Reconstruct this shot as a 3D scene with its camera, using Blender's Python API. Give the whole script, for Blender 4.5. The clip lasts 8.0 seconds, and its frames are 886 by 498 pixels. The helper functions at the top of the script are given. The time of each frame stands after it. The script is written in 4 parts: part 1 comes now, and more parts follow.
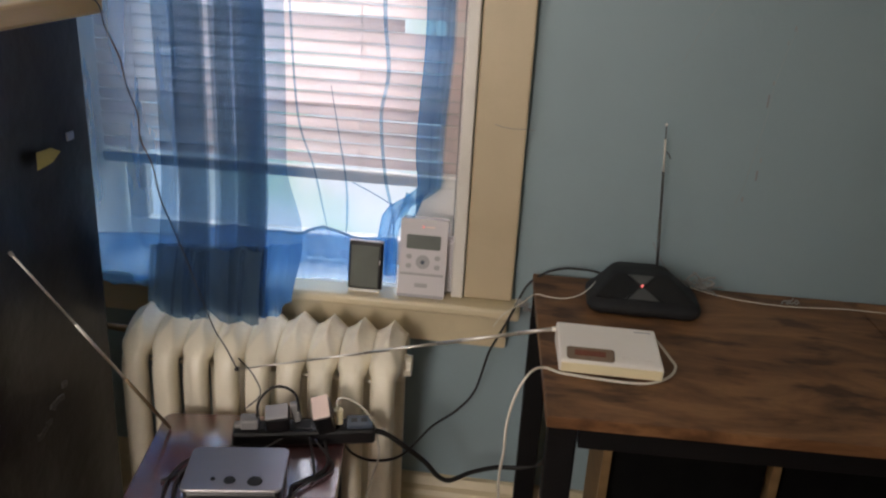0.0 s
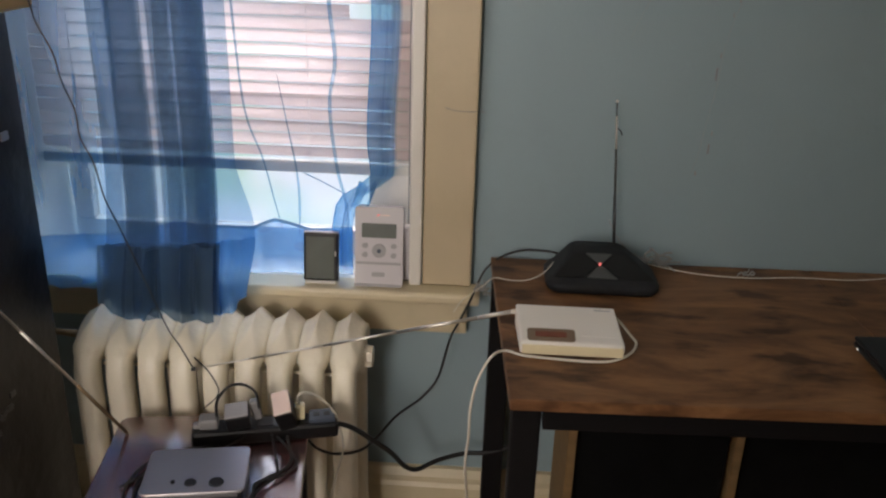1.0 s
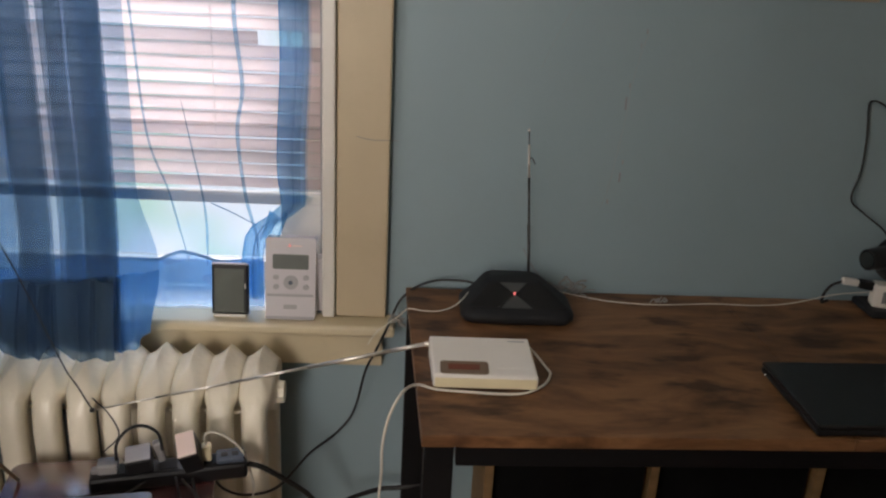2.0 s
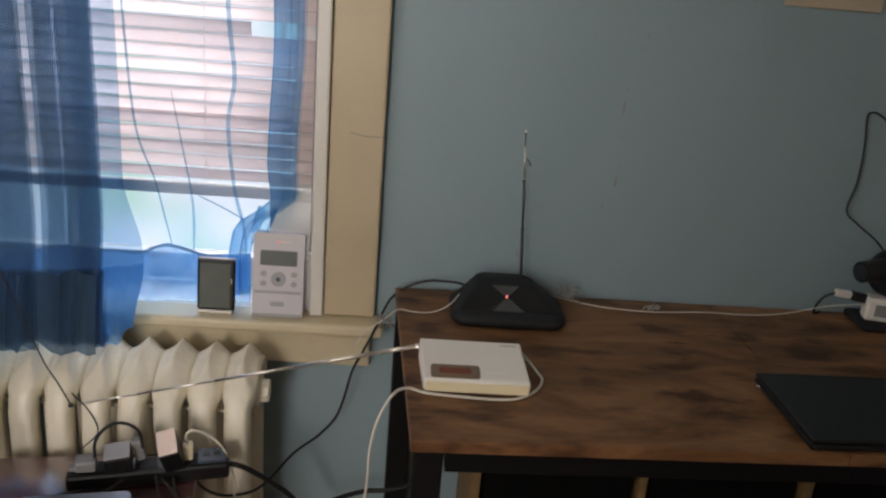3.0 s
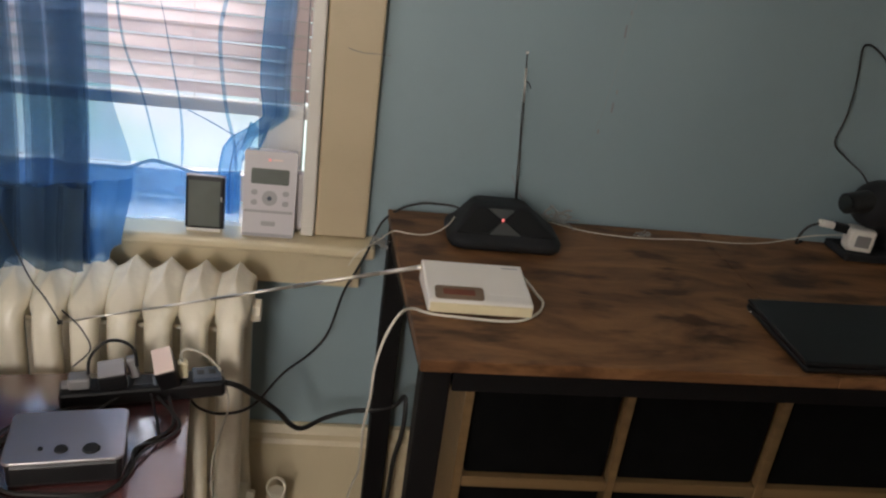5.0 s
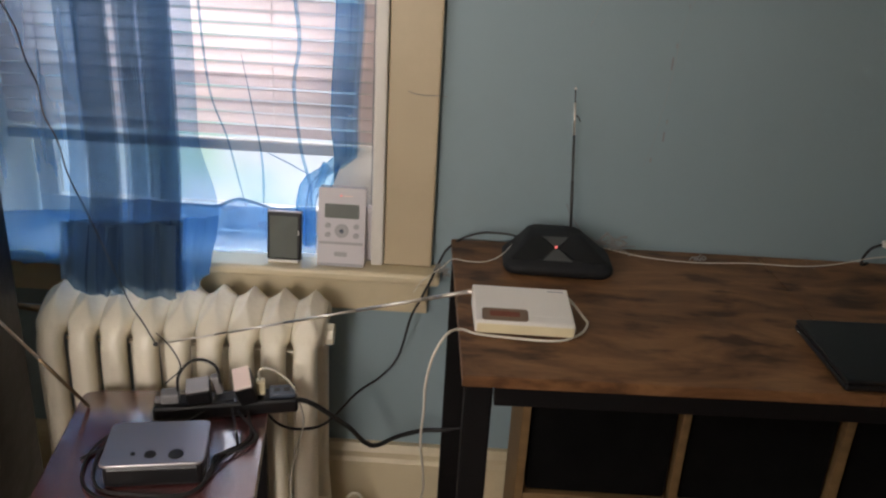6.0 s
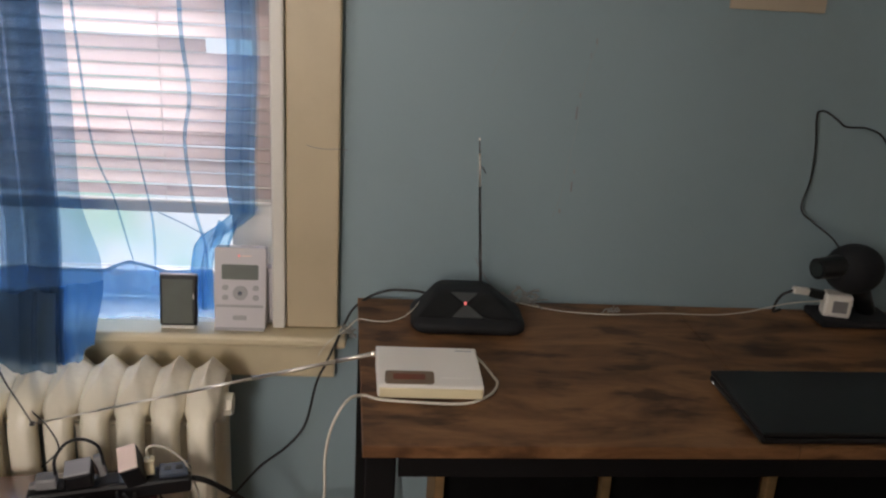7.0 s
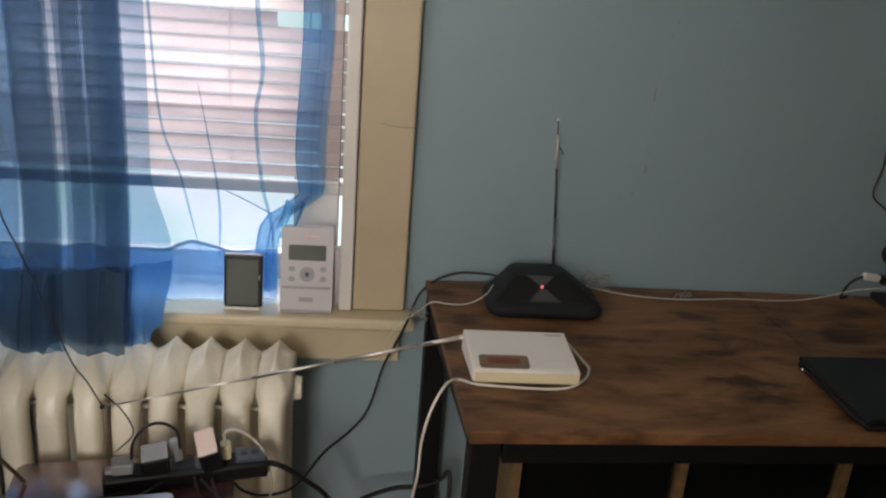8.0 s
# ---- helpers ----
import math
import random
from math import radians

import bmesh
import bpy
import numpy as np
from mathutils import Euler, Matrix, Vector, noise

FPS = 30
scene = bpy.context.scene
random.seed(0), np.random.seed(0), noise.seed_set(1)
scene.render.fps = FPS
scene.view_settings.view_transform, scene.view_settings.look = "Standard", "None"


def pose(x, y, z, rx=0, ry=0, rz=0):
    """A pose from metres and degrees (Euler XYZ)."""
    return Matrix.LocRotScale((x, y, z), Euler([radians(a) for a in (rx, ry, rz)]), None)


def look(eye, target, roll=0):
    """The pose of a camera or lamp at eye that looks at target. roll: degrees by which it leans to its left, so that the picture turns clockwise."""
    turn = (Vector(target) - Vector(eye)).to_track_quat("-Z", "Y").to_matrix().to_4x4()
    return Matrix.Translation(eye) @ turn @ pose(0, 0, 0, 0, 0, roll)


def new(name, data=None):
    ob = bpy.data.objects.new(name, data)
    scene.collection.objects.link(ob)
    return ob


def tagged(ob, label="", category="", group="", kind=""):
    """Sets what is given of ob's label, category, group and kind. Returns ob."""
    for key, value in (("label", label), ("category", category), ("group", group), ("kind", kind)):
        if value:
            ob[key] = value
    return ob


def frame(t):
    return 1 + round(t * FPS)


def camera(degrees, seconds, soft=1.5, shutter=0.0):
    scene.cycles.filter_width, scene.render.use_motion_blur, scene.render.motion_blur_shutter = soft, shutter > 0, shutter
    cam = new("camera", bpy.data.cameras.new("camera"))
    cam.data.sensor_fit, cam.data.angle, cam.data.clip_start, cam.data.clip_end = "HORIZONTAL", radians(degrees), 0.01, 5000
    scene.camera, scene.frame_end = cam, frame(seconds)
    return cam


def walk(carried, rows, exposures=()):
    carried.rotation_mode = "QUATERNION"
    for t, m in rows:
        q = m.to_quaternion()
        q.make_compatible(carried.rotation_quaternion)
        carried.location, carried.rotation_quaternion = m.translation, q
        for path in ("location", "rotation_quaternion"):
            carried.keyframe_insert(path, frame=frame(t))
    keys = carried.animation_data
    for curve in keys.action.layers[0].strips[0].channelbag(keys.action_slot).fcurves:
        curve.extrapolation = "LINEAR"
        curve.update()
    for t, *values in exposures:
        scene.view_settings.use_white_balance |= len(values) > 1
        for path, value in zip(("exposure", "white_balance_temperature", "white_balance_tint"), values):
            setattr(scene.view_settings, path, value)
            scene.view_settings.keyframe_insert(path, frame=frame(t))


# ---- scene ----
cam = camera(55.4, 8.0, soft=2.3)
PATH = [
    (0, (0.055, 0.07, 1.436), (-0.126, 1.928, 0.717), 3.3),
    (0.5, (0.055, 0.073, 1.428), (-0.122, 1.912, 0.662), 1.6),
    (1, (0.063, 0.088, 1.425), (-0.024, 1.944, 0.685), 1.7),
    (1.5, (0.07, 0.102, 1.428), (0.064, 1.97, 0.715), 2.0),
    (2, (0.09, 0.119, 1.427), (0.171, 1.998, 0.747), 2.9),
    (2.2, (0.114, 0.152, 1.425), (0.193, 2.031, 0.743), 2.9),
    (3.5, (0.03, 0.144, 1.41), (0.212, 2.016, 0.731), 7.1),
    (4, (-0.013, 0.18, 1.38), (0.276, 2.033, 0.687), 10.5),
    (4.2, (-0.029, 0.208, 1.372), (0.352, 2.042, 0.67), 11.2),
    (5.3, (0.005, 0.114, 1.409), (0.207, 1.91, 0.554), 6.2),
    (5.5, (0.025, 0.082, 1.415), (0.164, 1.881, 0.552), 6.4),
    (5.8, (0.055, 0.063, 1.425), (0.039, 1.883, 0.594), 5.2),
    (6, (0.091, 0.054, 1.435), (0.068, 1.898, 0.662), 3.3),
    (6.3, (0.133, 0.082, 1.439), (0.116, 1.956, 0.741), 1.0),
    (6.5, (0.149, 0.094, 1.437), (0.125, 1.984, 0.783), 0.4),
    (6.8, (0.146, 0.116, 1.420), (0.244, 2.005, 0.767), 4.4),
    (7, (0.144, 0.125, 1.415), (0.275, 2.014, 0.772), 3.3),
    (7.2, (0.122, 0.140, 1.414), (0.276, 2.029, 0.773), 3.5),
    (7.5, (0.041, 0.155, 1.404), (0.238, 2.037, 0.759), 5.3),
    (7.7, (0.010, 0.160, 1.405), (0.205, 2.040, 0.751), 5.2),
    (8, (-0.04, 0.166, 1.388), (0.149, 2.039, 0.714), 4.5),
]
walk(cam, [(t, look(eye, target, roll)) for t, eye, target, roll in PATH],
     [(0, -0.04, 6450, 13), (2, -0.08, 6350, 13), (3.5, -0.05, 6220, 11), (5.5, 0.06, 6380, 11), (6, 0.08, 6420, 13), (6.5, -0.03, 6420, 14), (7.5, -0.06, 6270, 12), (8, -0.06, 6250, 11)])

# ---------------------------------------------------------------- light
world = bpy.data.worlds.new("sky")
scene.world = world
world.use_nodes = True
wn, wl = world.node_tree.nodes, world.node_tree.links
sky = wn.new("ShaderNodeTexSky")
sky.sky_type = "NISHITA"
sky.sun_disc = False
sky.sun_elevation, sky.sun_rotation = radians(50), radians(20)
wl.new(sky.outputs[0], wn["Background"].inputs[0])
wn["Background"].inputs[1].default_value = 0.08


def lamp(name, kind, m, energy, color, **more):
    data = bpy.data.lights.new(name, kind)
    data.energy, data.color = energy, color
    ob = new(name, data)
    ob.matrix_world = m
    if kind == "AREA":
        data.shape, data.size, data.size_y = "RECTANGLE", more["size"], more["size_y"]
    else:
        data.angle = more["angle"]
    return ob


lamp("sun", "SUN", look((1.2, 5.0, 6.0), (-0.5, 1.8, 1.2)), 0.5, (1.0, 0.95, 0.88), angle=radians(12))
# daylight on the window seen, then fill light at two added, unseen windows
lamp("sky_light_front", "AREA", look((-0.45, 3.15, 2.35), (-0.45, 1.80, 0.95)), 77, (1.0, 0.945, 0.93), size=2.4, size_y=1.6)
lamp("added_light_rear", "AREA", look((-0.855, -2.64, 1.72), (-0.665, 0.6, 1.30)), 72, (1.0, 0.905, 0.81), size=0.84, size_y=1.3)
lamp("added_light_west", "AREA", look((-1.93, -0.50, 1.78), (0.0, -0.50, 1.78)), 26, (1.0, 0.915, 0.83), size=1.34, size_y=1.0)

# ---------------------------------------------------------------- materials


def mat(name, color, rough=0.5, metal=0.0, vary=0.12, scale=6.0, bump=0.0, bump_scale=60.0, dirt=None, dirt_scale=2.5,
        dirt_amount=0.5, stretch=(1, 1, 1), coat=0.0, spec=0.5, uneven=0.08):
    """A painted, plastic or metal surface: colour with broad and fine variation, uneven gloss and fine relief."""
    m = bpy.data.materials.new(name)
    m.use_nodes = True
    n, l = m.node_tree.nodes, m.node_tree.links
    b = n["Principled BSDF"]
    b.inputs["Metallic"].default_value = metal
    b.inputs["Coat Weight"].default_value = coat
    b.inputs["Specular IOR Level"].default_value = spec
    co = n.new("ShaderNodeTexCoord")
    mp = n.new("ShaderNodeMapping")
    mp.inputs["Scale"].default_value = stretch
    l.new(co.outputs["Object"], mp.inputs[0])
    big = n.new("ShaderNodeTexNoise")
    big.inputs["Scale"].default_value, big.inputs["Detail"].default_value = scale, 5
    l.new(mp.outputs[0], big.inputs["Vector"])
    ramp = n.new("ShaderNodeValToRGB")
    c = Vector(color)
    ramp.color_ramp.elements[0].position, ramp.color_ramp.elements[1].position = 0.3, 0.7
    ramp.color_ramp.elements[0].color = (*(c * (1 - vary)), 1)
    ramp.color_ramp.elements[1].color = (*[min(1, v * (1 + vary)) for v in c], 1)
    l.new(big.outputs[0], ramp.inputs[0])
    out = ramp.outputs[0]
    if dirt:
        d = n.new("ShaderNodeTexNoise")
        d.inputs["Scale"].default_value, d.inputs["Detail"].default_value, d.inputs["Roughness"].default_value = dirt_scale, 8, 0.7
        l.new(mp.outputs[0], d.inputs["Vector"])
        dr = n.new("ShaderNodeValToRGB")
        dr.color_ramp.elements[0].position, dr.color_ramp.elements[1].position = 0.5, 0.72
        dr.color_ramp.elements[1].color = (dirt_amount, dirt_amount, dirt_amount, 1)
        l.new(d.outputs[0], dr.inputs[0])
        mix = n.new("ShaderNodeMix")
        mix.data_type = "RGBA"
        l.new(dr.outputs[0], mix.inputs[0])
        l.new(out, mix.inputs[6])
        mix.inputs[7].default_value = (*dirt, 1)
        out = mix.outputs[2]
    l.new(out, b.inputs["Base Color"])
    rr = n.new("ShaderNodeMapRange")
    rr.inputs[3].default_value, rr.inputs[4].default_value = max(0.03, rough - uneven), min(1, rough + uneven)
    l.new(big.outputs[0], rr.inputs[0])
    l.new(rr.outputs[0], b.inputs["Roughness"])
    if bump:
        f = n.new("ShaderNodeTexNoise")
        f.inputs["Scale"].default_value, f.inputs["Detail"].default_value = bump_scale, 4
        l.new(mp.outputs[0], f.inputs["Vector"])
        bp = n.new("ShaderNodeBump")
        bp.inputs["Strength"].default_value, bp.inputs["Distance"].default_value = bump, 0.004
        l.new(f.outputs[0], bp.inputs["Height"])
        l.new(bp.outputs[0], b.inputs["Normal"])
    return m


def rustic_wood(name):
    """Dark brown laminate with long streaks along x and darker knots."""
    m = bpy.data.materials.new(name)
    m.use_nodes = True
    n, l = m.node_tree.nodes, m.node_tree.links
    b = n["Principled BSDF"]
    co = n.new("ShaderNodeTexCoord")
    mp = n.new("ShaderNodeMapping")
    mp.inputs["Scale"].default_value = (2.6, 7.5, 7.5)
    l.new(co.outputs["Object"], mp.inputs[0])
    streak = n.new("ShaderNodeTexNoise")
    streak.inputs["Scale"].default_value, streak.inputs["Detail"].default_value = 1.6, 7
    streak.inputs["Roughness"].default_value, streak.inputs["Distortion"].default_value = 0.66, 0.7
    l.new(mp.outputs[0], streak.inputs["Vector"])
    ramp = n.new("ShaderNodeValToRGB")
    e = ramp.color_ramp.elements
    e[0].position, e[0].color = 0.34, (0.100, 0.046, 0.0195, 1)
    e[1].position, e[1].color = 0.68, (0.33, 0.168, 0.073, 1)
    k = e.new(0.5)
    k.color = (0.205, 0.098, 0.042, 1)
    l.new(streak.outputs[0], ramp.inputs[0])
    mp2 = n.new("ShaderNodeMapping")
    mp2.inputs["Scale"].default_value = (4.2, 10.0, 10.0)
    l.new(co.outputs["Object"], mp2.inputs[0])
    knots = n.new("ShaderNodeTexNoise")
    knots.inputs["Scale"].default_value, knots.inputs["Detail"].default_value = 2.2, 3
    l.new(mp2.outputs[0], knots.inputs["Vector"])
    kr = n.new("ShaderNodeValToRGB")
    kr.color_ramp.elements[0].position, kr.color_ramp.elements[0].color = 0.33, (0.32, 0.27, 0.24, 1)
    kr.color_ramp.elements[1].position, kr.color_ramp.elements[1].color = 0.45, (1, 1, 1, 1)
    l.new(knots.outputs[0], kr.inputs[0])
    grain = n.new("ShaderNodeTexNoise")
    mp3 = n.new("ShaderNodeMapping")
    mp3.inputs["Scale"].default_value = (8.0, 160.0, 160.0)
    l.new(co.outputs["Object"], mp3.inputs[0])
    l.new(mp3.outputs[0], grain.inputs["Vector"])
    grain.inputs["Scale"].default_value = 1.5
    mul = n.new("ShaderNodeMix")
    mul.data_type, mul.blend_type = "RGBA", "MULTIPLY"
    mul.inputs[0].default_value = 0.9
    l.new(ramp.outputs[0], mul.inputs[6])
    l.new(kr.outputs[0], mul.inputs[7])
    gr = n.new("ShaderNodeValToRGB")
    gr.color_ramp.elements[0].color, gr.color_ramp.elements[1].color = (0.85, 0.85, 0.85, 1), (1.1, 1.1, 1.1, 1)
    l.new(grain.outputs[0], gr.inputs[0])
    mul2 = n.new("ShaderNodeMix")
    mul2.data_type, mul2.blend_type = "RGBA", "MULTIPLY"
    mul2.inputs[0].default_value = 1.0
    l.new(mul.outputs[2], mul2.inputs[6])
    l.new(gr.outputs[0], mul2.inputs[7])
    l.new(mul2.outputs[2], b.inputs["Base Color"])
    b.inputs["Roughness"].default_value = 0.46
    b.inputs["Specular IOR Level"].default_value = 0.35
    bp = n.new("ShaderNodeBump")
    bp.inputs["Strength"].default_value, bp.inputs["Distance"].default_value = 0.25, 0.001
    l.new(grain.outputs[0], bp.inputs["Height"])
    l.new(bp.outputs[0], b.inputs["Normal"])
    return m


def sheer(name, cover, color, through_color):
    """Thin woven cloth: part of the light passes between the threads, part is scattered by them to both sides."""
    m = bpy.data.materials.new(name)
    m.use_nodes = True
    n, l = m.node_tree.nodes, m.node_tree.links
    n.remove(n["Principled BSDF"])
    co = n.new("ShaderNodeTexCoord")
    mp = n.new("ShaderNodeMapping")
    mp.inputs["Scale"].default_value = (9, 9, 1.5)
    l.new(co.outputs["Object"], mp.inputs[0])
    nz = n.new("ShaderNodeTexNoise")
    nz.inputs["Scale"].default_value, nz.inputs["Detail"].default_value = 2.0, 6
    l.new(mp.outputs[0], nz.inputs["Vector"])
    rg = n.new("ShaderNodeMapRange")
    rg.inputs[1].default_value, rg.inputs[2].default_value = 0.3, 0.7
    rg.inputs[3].default_value, rg.inputs[4].default_value = cover * 0.85, min(1, cover * 1.15)
    l.new(nz.outputs[0], rg.inputs[0])
    tp, df, tl = n.new("ShaderNodeBsdfTransparent"), n.new("ShaderNodeBsdfDiffuse"), n.new("ShaderNodeBsdfTranslucent")
    tp.inputs[0].default_value = (*through_color, 1)
    df.inputs[0].default_value = (*color, 1)
    tl.inputs[0].default_value = (*color, 1)
    a, bmix = n.new("ShaderNodeMixShader"), n.new("ShaderNodeMixShader")
    a.inputs[0].default_value = 0.6
    l.new(df.outputs[0], a.inputs[1])
    l.new(tl.outputs[0], a.inputs[2])
    l.new(rg.outputs[0], bmix.inputs[0])
    l.new(tp.outputs[0], bmix.inputs[1])
    l.new(a.outputs[0], bmix.inputs[2])
    l.new(bmix.outputs[0], n["Material Output"].inputs[0])
    return m


def glass(name):
    m = bpy.data.materials.new(name)
    m.use_nodes = True
    b = m.node_tree.nodes["Principled BSDF"]
    b.inputs["Transmission Weight"].default_value, b.inputs["Roughness"].default_value, b.inputs["IOR"].default_value = 1.0, 0.0, 1.45
    return m


def glow(name, color, strength):
    m = bpy.data.materials.new(name)
    m.use_nodes = True
    b = m.node_tree.nodes["Principled BSDF"]
    b.inputs["Base Color"].default_value = (*color, 1)
    b.inputs["Emission Color"].default_value = (*color, 1)
    b.inputs["Emission Strength"].default_value = strength
    return m


def slat_material(name):
    m = bpy.data.materials.new(name)
    m.use_nodes = True
    n, l = m.node_tree.nodes, m.node_tree.links
    b = n["Principled BSDF"]
    b.inputs["Base Color"].default_value = (0.80, 0.70, 0.66, 1)
    b.inputs["Roughness"].default_value = 0.45
    tl = n.new("ShaderNodeBsdfTranslucent")
    info, hs = n.new("ShaderNodeObjectInfo"), n.new("ShaderNodeHueSaturation")
    hs.inputs["Color"].default_value = (0.84, 0.73, 0.70, 1)
    rg = n.new("ShaderNodeMapRange")
    rg.inputs[3].default_value, rg.inputs[4].default_value = 0.95, 1.03
    l.new(info.outputs["Random"], rg.inputs[0])
    l.new(rg.outputs[0], hs.inputs["Value"])
    l.new(hs.outputs[0], tl.inputs[0])
    mx = n.new("ShaderNodeMixShader")
    mx.inputs[0].default_value = 0.62
    l.new(b.outputs[0], mx.inputs[1])
    l.new(tl.outputs[0], mx.inputs[2])
    l.new(mx.outputs[0], n["Material Output"].inputs[0])
    return m


def backdrop_material(name):
    """Overcast brightness with blurred greenery low down, far outside the window."""
    m = bpy.data.materials.new(name)
    m.use_nodes = True
    n, l = m.node_tree.nodes, m.node_tree.links
    n.remove(n["Principled BSDF"])
    em, co, nz, rp = n.new("ShaderNodeEmission"), n.new("ShaderNodeTexCoord"), n.new("ShaderNodeTexNoise"), n.new("ShaderNodeValToRGB")
    nz.inputs["Scale"].default_value, nz.inputs["Detail"].default_value = 0.9, 2
    l.new(co.outputs["Object"], nz.inputs["Vector"])
    rp.color_ramp.elements[0].position, rp.color_ramp.elements[0].color = 0.35, (0.62, 0.82, 0.68, 1)
    rp.color_ramp.elements[1].position, rp.color_ramp.elements[1].color = 0.6, (0.96, 0.98, 1.0, 1)
    l.new(nz.outputs[0], rp.inputs[0])
    l.new(rp.outputs[0], em.inputs[0])
    em.inputs[1].default_value = 1.55
    l.new(em.outputs[0], n["Material Output"].inputs[0])
    return m


WALL = mat("wall_paint", (0.285, 0.378, 0.412), 0.55, vary=0.04, scale=2.0, bump=0.12, bump_scale=90, dirt=(0.22, 0.275, 0.285), dirt_scale=1.6, dirt_amount=0.35)
ROOM = mat("room_paint", (0.50, 0.50, 0.46), 0.7, vary=0.04, bump=0.1)
CEIL = mat("ceiling_paint", (0.86, 0.85, 0.81), 0.8, vary=0.03, bump=0.15)
FLOOR = mat("floor_boards", (0.17, 0.085, 0.045), 0.4, vary=0.4, scale=3, stretch=(1, 14, 1), bump=0.2, bump_scale=20)
# cream trim in two tones: casing's shade and baseboard's light put into the colours
CREAM = mat("cream_gloss_paint", (0.56, 0.465, 0.315), 0.38, vary=0.05, scale=4, bump=0.12, bump_scale=35, dirt=(0.42, 0.35, 0.22), dirt_scale=5, dirt_amount=0.35)
LIT_CREAM = mat("lit_yellow_cream_paint", (0.68, 0.585, 0.395), 0.38, vary=0.05, scale=4, bump=0.12, bump_scale=35, dirt=(0.45, 0.37, 0.22), dirt_scale=5, dirt_amount=0.35)
IVORY = mat("radiator_enamel", (0.92, 0.85, 0.69), 0.34, vary=0.06, scale=9, bump=0.3, bump_scale=45, dirt=(0.40, 0.32, 0.20), dirt_scale=9, dirt_amount=0.35)
WHITE_TRIM = mat("white_trim_paint", (0.76, 0.73, 0.67), 0.4, vary=0.05, bump=0.1, bump_scale=40)
RUSTIC = rustic_wood("rustic_laminate")
STEEL = mat("black_powder_coat", (0.006, 0.0055, 0.006), 0.6, vary=0.2, bump=0.15, bump_scale=250, spec=0.2)
PINE = mat("pale_wood_board", (0.25, 0.155, 0.068), 0.55, vary=0.18, scale=4, stretch=(1, 1, 12), bump=0.1)
BIN = mat("black_fabric", (0.006, 0.006, 0.006), 0.95, vary=0.3, scale=20, bump=0.5, bump_scale=500, spec=0.1)
MAHOGANY = mat("mahogany_laminate", (0.115, 0.036, 0.036), 0.20, vary=0.2, scale=3, stretch=(1, 8, 1), bump=0.02, dirt=(0.16, 0.10, 0.10), dirt_scale=14, dirt_amount=0.25, spec=1.0, uneven=0.03)
lacquer = MAHOGANY.node_tree.nodes["Principled BSDF"]
lacquer.inputs["IOR"].default_value = 1.9
lacquer.inputs["Coat Weight"].default_value, lacquer.inputs["Coat Roughness"].default_value, lacquer.inputs["Coat IOR"].default_value = 0.5, 0.15, 1.65
BLACK = mat("black_plastic", (0.008, 0.008, 0.009), 0.36, vary=0.2, bump=0.08, bump_scale=200)
SOFT_BLACK = mat("matt_black_plastic", (0.018, 0.019, 0.022), 0.62, vary=0.15, bump=0.15, bump_scale=300, dirt=(0.04, 0.037, 0.034), dirt_scale=18, dirt_amount=0.25, spec=0.3)
RUBBER = mat("black_cable", (0.018, 0.018, 0.018), 0.55, vary=0.15)
WHITE_P = mat("white_plastic", (0.84, 0.80, 0.74), 0.4, vary=0.03, bump=0.03, bump_scale=200)
# white plastic greyed, the shade of a backlit front put into its colour
BACKLIT_P = mat("backlit_white_plastic", (0.63, 0.60, 0.62), 0.42, vary=0.03, bump=0.03, bump_scale=200)
IVORY_P = mat("cream_plastic", (0.80, 0.70, 0.46), 0.4, vary=0.04)
WHITE_C = mat("white_cable", (0.74, 0.70, 0.60), 0.45, vary=0.06)
KEY_GREY = mat("light_grey_keys", (0.40, 0.39, 0.40), 0.5, vary=0.05)
GREY_P = mat("grey_plastic", (0.26, 0.25, 0.25), 0.45, vary=0.06)
SILVER_P = mat("silver_plastic", (0.42, 0.40, 0.42), 0.32, metal=0.75, vary=0.03, bump=0.02, bump_scale=300, uneven=0.01)
CHROME = mat("chrome", (0.86, 0.82, 0.75), 0.42, metal=1.0, vary=0.03, uneven=0.02)
DARK_METAL = mat("dark_steel_rod", (0.10, 0.10, 0.10), 0.3, metal=0.9, vary=0.1)
LCD = mat("grey_lcd", (0.13, 0.145, 0.13), 0.18, vary=0.06, scale=30)
SCREEN = mat("dark_screen", (0.018, 0.022, 0.022), 0.10, vary=0.1, coat=0.5)
TAUPE = mat("taupe_plastic", (0.22, 0.155, 0.105), 0.35, vary=0.06)
RUST = mat("reddish_dial", (0.19, 0.055, 0.028), 0.35, vary=0.12, scale=30)
BRASS = mat("aged_brass", (0.30, 0.22, 0.13), 0.4, metal=0.8, vary=0.2)
HONEY = mat("honey_wood", (0.66, 0.43, 0.13), 0.32, vary=0.15, scale=3, stretch=(6, 1, 6), coat=0.3)
SHROUD = mat("creased_black_sheet", (0.016, 0.013, 0.0125), 0.38, vary=0.35, scale=4, bump=1.0, bump_scale=12, spec=0.35)
CARD = mat("tan_card", (0.52, 0.44, 0.33), 0.7, vary=0.08, bump=0.1)
YELLOW = mat("faded_yellow_sticker", (0.42, 0.34, 0.06), 0.5, vary=0.15, scale=25)
BLUE_P = mat("blue_grey_plastic", (0.06, 0.078, 0.11), 0.35, vary=0.1)
BADGE = mat("dark_grey_plate", (0.075, 0.080, 0.080), 0.42, vary=0.1)
PINK_P = mat("pale_pink_plastic", (0.90, 0.72, 0.66), 0.4, vary=0.03)
TAPE = sheer("clear_tape", 0.45, (0.7, 0.7, 0.68), (1, 1, 1))
